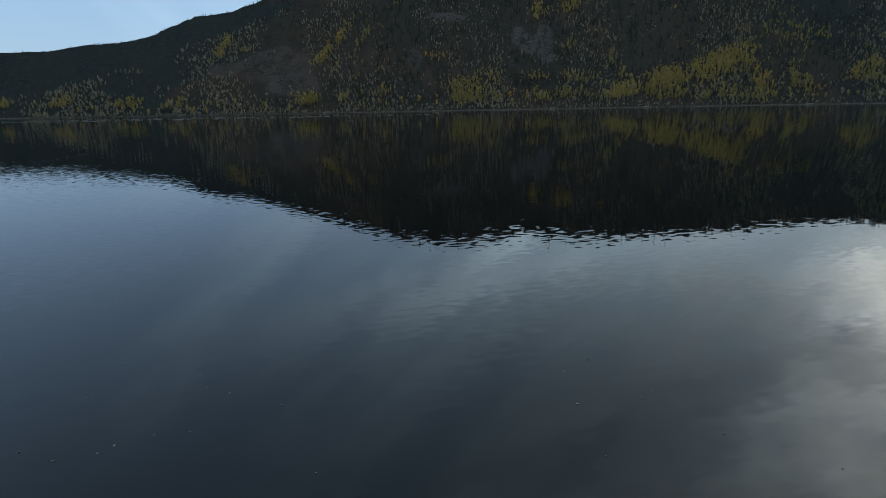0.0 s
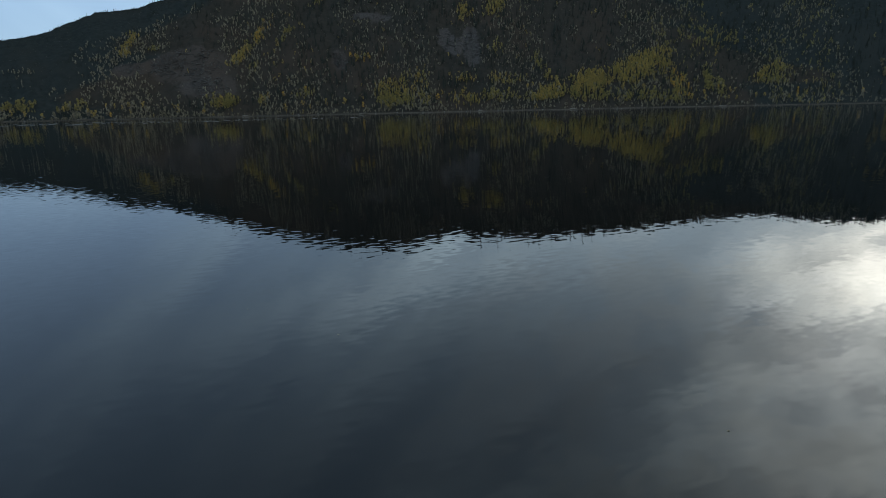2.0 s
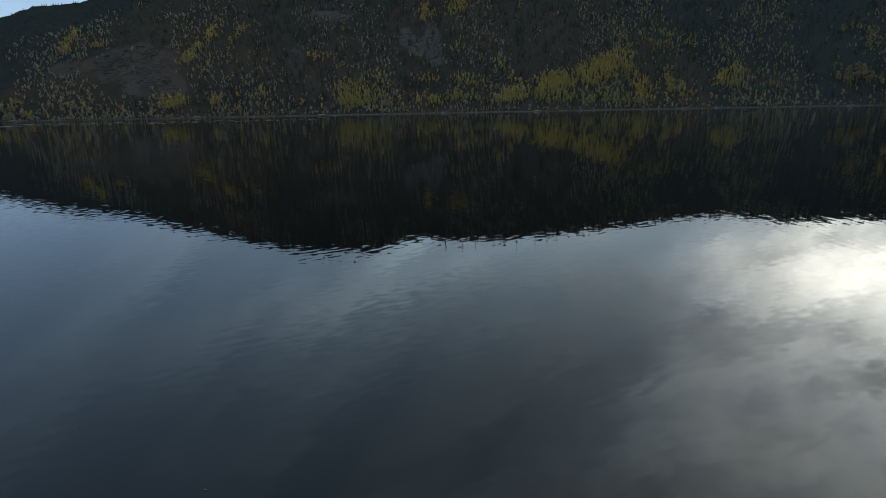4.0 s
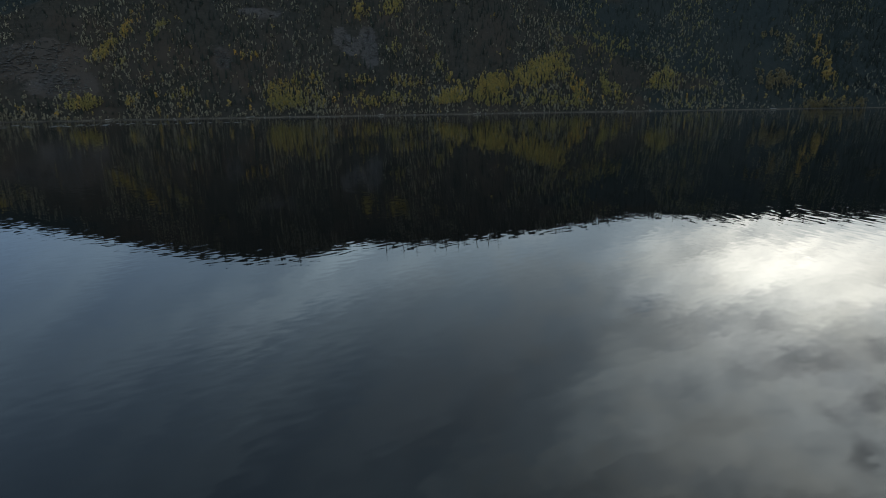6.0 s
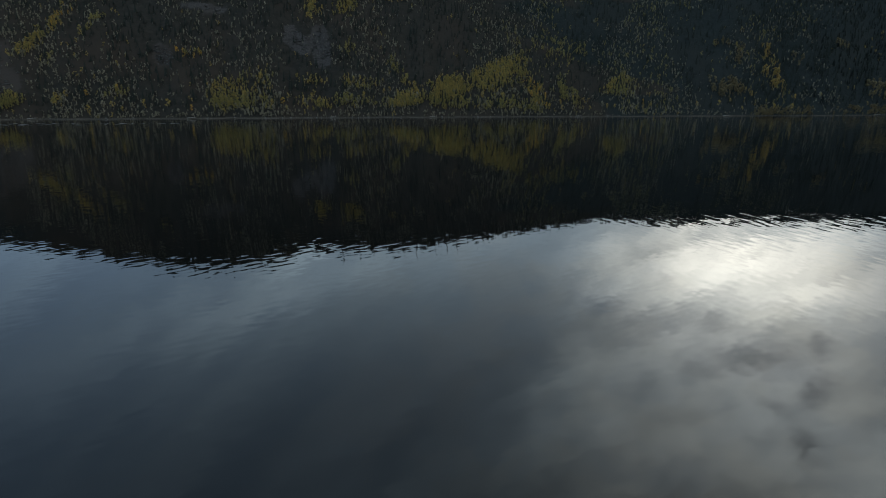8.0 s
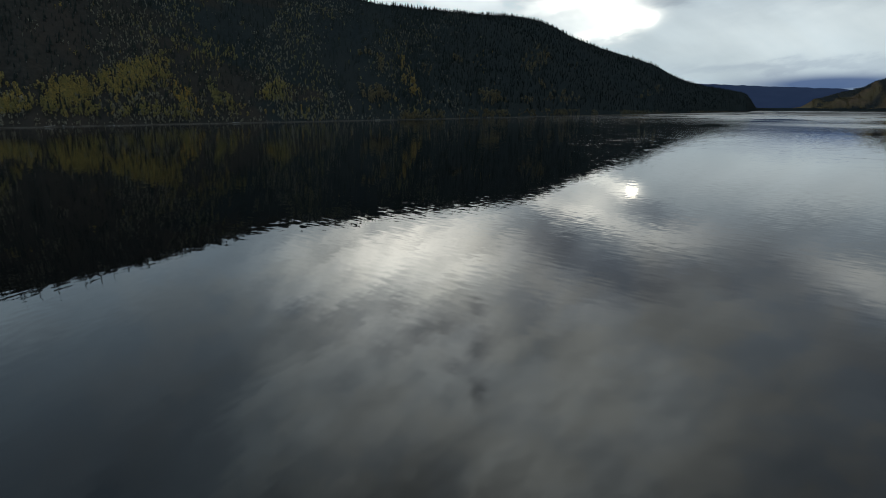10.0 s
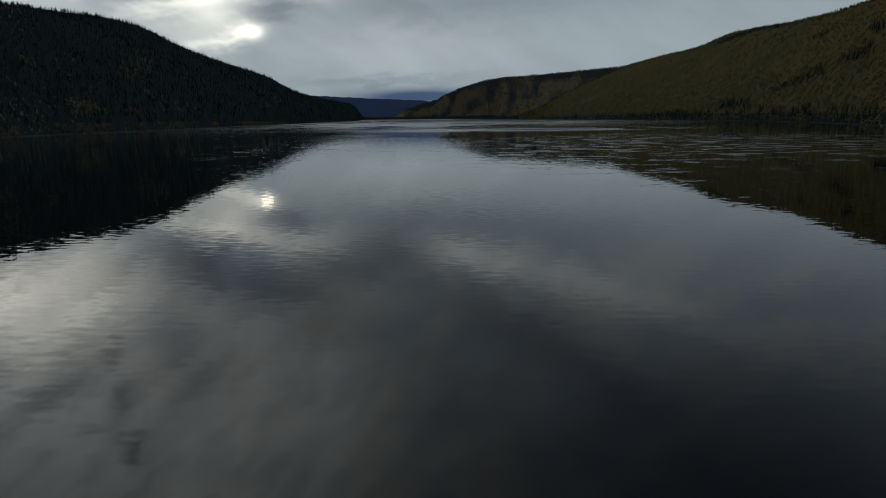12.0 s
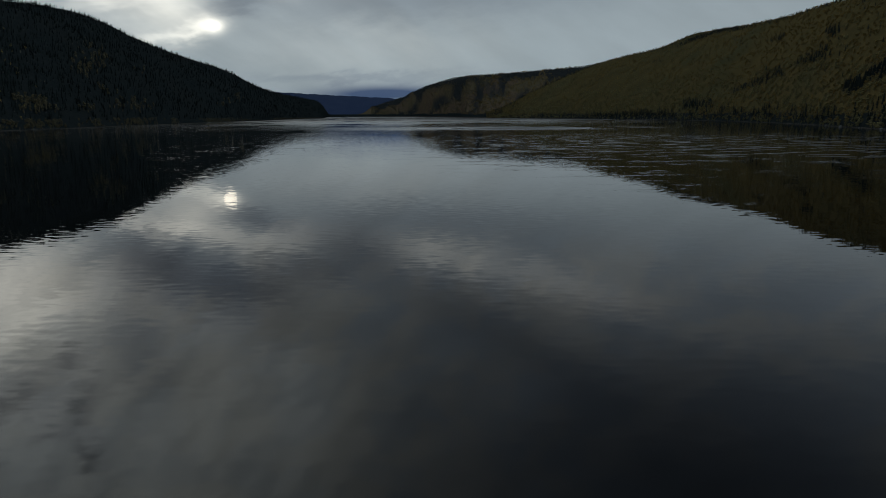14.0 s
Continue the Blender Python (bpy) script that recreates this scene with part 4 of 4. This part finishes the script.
def planted(protos, a, t, h0, h1):
    """Sets the first of each kind and copies of it on the slope."""
    spots = on_slope(np.asarray(a), np.asarray(t), 0.0)
    used = [False] * len(protos)
    for place_ in spots:
        k = int(rng.integers(0, len(protos)))
        h = rng.uniform(h0, h1)
        m = pose(*[float(c) for c in place_], 0, 0, float(rng.uniform(0, 360))) @ Matrix.Diagonal((h * float(rng.uniform(0.85, 1.2)), h, h, 1))
        if used[k]:
            copy_thing(protos[k], m).matrix_basis = m
        else:
            protos[k].matrix_basis, used[k] = m, True
    for k, p0 in enumerate(protos):
        if not used[k]:
            for o in (*p0.children_recursive, p0):
                bpy.data.objects.remove(o)


kinds = [birch_tree(YELLOW, "young birch with yellow leaves near the gravel bank", "birches by the water") for _ in range(4)]
kinds += [birch_tree(DULL, "young birch with fading grey-green leaves near the bank", "birches by the water") for _ in range(3)]
kinds += [birch_tree(ORANGE, "young birch with orange leaves near the gravel bank", "birches by the water")]
planted(kinds, rng.uniform(-36, 54, 130), rng.uniform(0.03, 0.10, 130), 3.2, 6.0)
planted([spruce_tree("dark green spruce near the gravel river bank", "spruces by the water") for _ in range(4)], rng.uniform(-36, 60, 60), rng.uniform(0.045, 0.10, 60), 4.5, 8.0)
planted([spruce_tree("tall dark spruce at the foot of the golden slope", "spruces below the golden slope", 0.14) for _ in range(4)],
        rng.uniform(103, 131, 55), rng.uniform(0.025, 0.07, 55), 9, 15)
planted([spruce_tree("tall thin spruce standing on the crest of the hill", "spruces on the crest", 0.06, 11) for _ in range(3)],
        [10.4, 12.2, 13.6, 15.6, 16.7, 18.0, 20.0, 21.2, 22.2], [0.985] * 9, 16, 21)
planted([spruce_tree("dark spruce standing on the skyline of the hill", "spruces on the skyline", 0.12, 8) for _ in range(4)],
        rng.uniform(44, 72, 60), rng.normal(0.985, 0.008, 60), 6, 9)


# ---------- boulders and driftwood on the banks
def boulder(label):
    me = bpy.data.meshes.new("boulder")
    bm = bmesh.new()
    bmesh.ops.create_icosphere(bm, subdivisions=2, radius=1.0)
    s = Vector(rng.uniform(-9, 9, 3))
    for v in bm.verts:
        v.co *= 0.8 + 0.45 * noise.noise(v.co * 1.1 + s)
        v.co.z *= 0.62
    bm.to_mesh(me)
    bm.free()
    me.materials.append(STONE)
    return tagged(new("boulder", me), label, "boulder", "boulders on the banks")


def at_shore(a, d):
    r = float(shore_r(a)) + d
    return CX + r * math.sin(radians(a)), CY + r * math.cos(radians(a)), float(land(np.array(a), np.array(r)))


stones = [boulder("weathered grey boulder lying on the gravel bank") for _ in range(4)]
for i in range(64):
    a = float(rng.uniform(-40, 62)) if i < 44 else float(rng.uniform(112, 132))
    x, y, z = at_shore(a, float(rng.uniform(0.5, 5)))
    s = float(rng.uniform(0.3, 0.85))
    m = pose(x, y, z + 0.15 * s, 0, 0, float(rng.uniform(0, 360))) @ Matrix.Scale(s, 4)
    if i < 4:
        stones[i].matrix_basis = m
    else:
        copy_thing(stones[i % 4], m).matrix_basis = m
for a, s in ((124.2, 1.3), (125.0, 1.5), (127.2, 1.4)):
    ob = boulder("large pale boulder at the water's edge")
    x, y, z = at_shore(a, 2.5)
    ob.data.materials[0] = DRIFT
    ob.matrix_basis = pose(x, y, z + 0.2, 0, 0, a * 7) @ Matrix.Scale(s, 4)


def drift_log():
    log = tagged(new("driftwood_log"), "bleached driftwood trunk lying on the gravel bank", "driftwood", "driftwood on the banks")
    part("trunk", mesh_of("trunk", *stem(5.0, 0.22, 0.10, 8, 0.3), [DRIFT]), log)
    for k in (1.6, 2.7, 3.9):
        a = float(rng.uniform(0, 6.28))
        part("branch", mesh_of("branch", *limb((0.06 * k, 0.03 * k, k), (0.9 * math.cos(a), 0.9 * math.sin(a), k + 0.9), 0.06), [DRIFT]), log)
    return log


first_log = drift_log()
for i, a in enumerate((-28.0, -14.5, -3.0, 9.5, 19.0, 33.0, 46.0, 57.0, 118.0, 126.0)):
    x, y, z = at_shore(a, 3.5)
    m = pose(x, y, z + 0.25, 88, 0, 90 - a + 25 * math.sin(i * 2.3))
    if i:
        copy_thing(first_log, m)
    else:
        first_log.matrix_basis = m


# ---------- leaves afloat on the river
def floating_leaf():
    """A curled birch leaf with its stalk."""
    me = bpy.data.meshes.new("floating_leaf")
    bm = bmesh.new()
    rows_ = []
    for i in range(7):
        u = i / 6
        w = 0.03 * math.sin(math.pi * u**0.8) + 0.001
        c = 0.016 * (2 * u - 1)**2
        rows_.append([bm.verts.new((x * w, 0.09 * (u - 0.5), c + abs(x) * 0.012 + 0.004)) for x in (-1, -0.5, 0, 0.5, 1)])
    for r0, r1 in zip(rows_, rows_[1:]):
        for k in range(4):
            bm.faces.new((r0[k], r0[k + 1], r1[k + 1], r1[k]))
    bmesh.ops.solidify(bm, geom=bm.faces[:], thickness=0.0015)
    bm.to_mesh(me)
    bm.free()
    me.materials.append(LEAFLET)
    leaf = tagged(new("floating_leaf", me), "small pale fallen leaf floating on the dark river", "leaf", "leaves afloat")
    part("stalk", mesh_of("stalk", *limb((0, -0.045, 0.018), (0.01, -0.085, 0.03), 0.002), [LEAFLET]), leaf)
    return leaf


first_leaf = floating_leaf()
for i in range(34):
    if i < 16:
        x, y = float(rng.normal(-13.5, 3.5)), float(rng.normal(18.5, 2.8))
    elif i < 27:
        x, y = float(rng.normal(9.5, 4)), float(rng.normal(17, 2.5))
    else:
        x, y = float(rng.uniform(-14, 22)), float(rng.uniform(22, 44))
    m = pose(x, y, 0.0, 0, 0, float(rng.uniform(0, 360))) @ Matrix.Scale(float(rng.uniform(0.6, 1.1)), 4)
    if i:
        copy_thing(first_leaf, m).matrix_basis = m
    else:
        first_leaf.matrix_basis = m
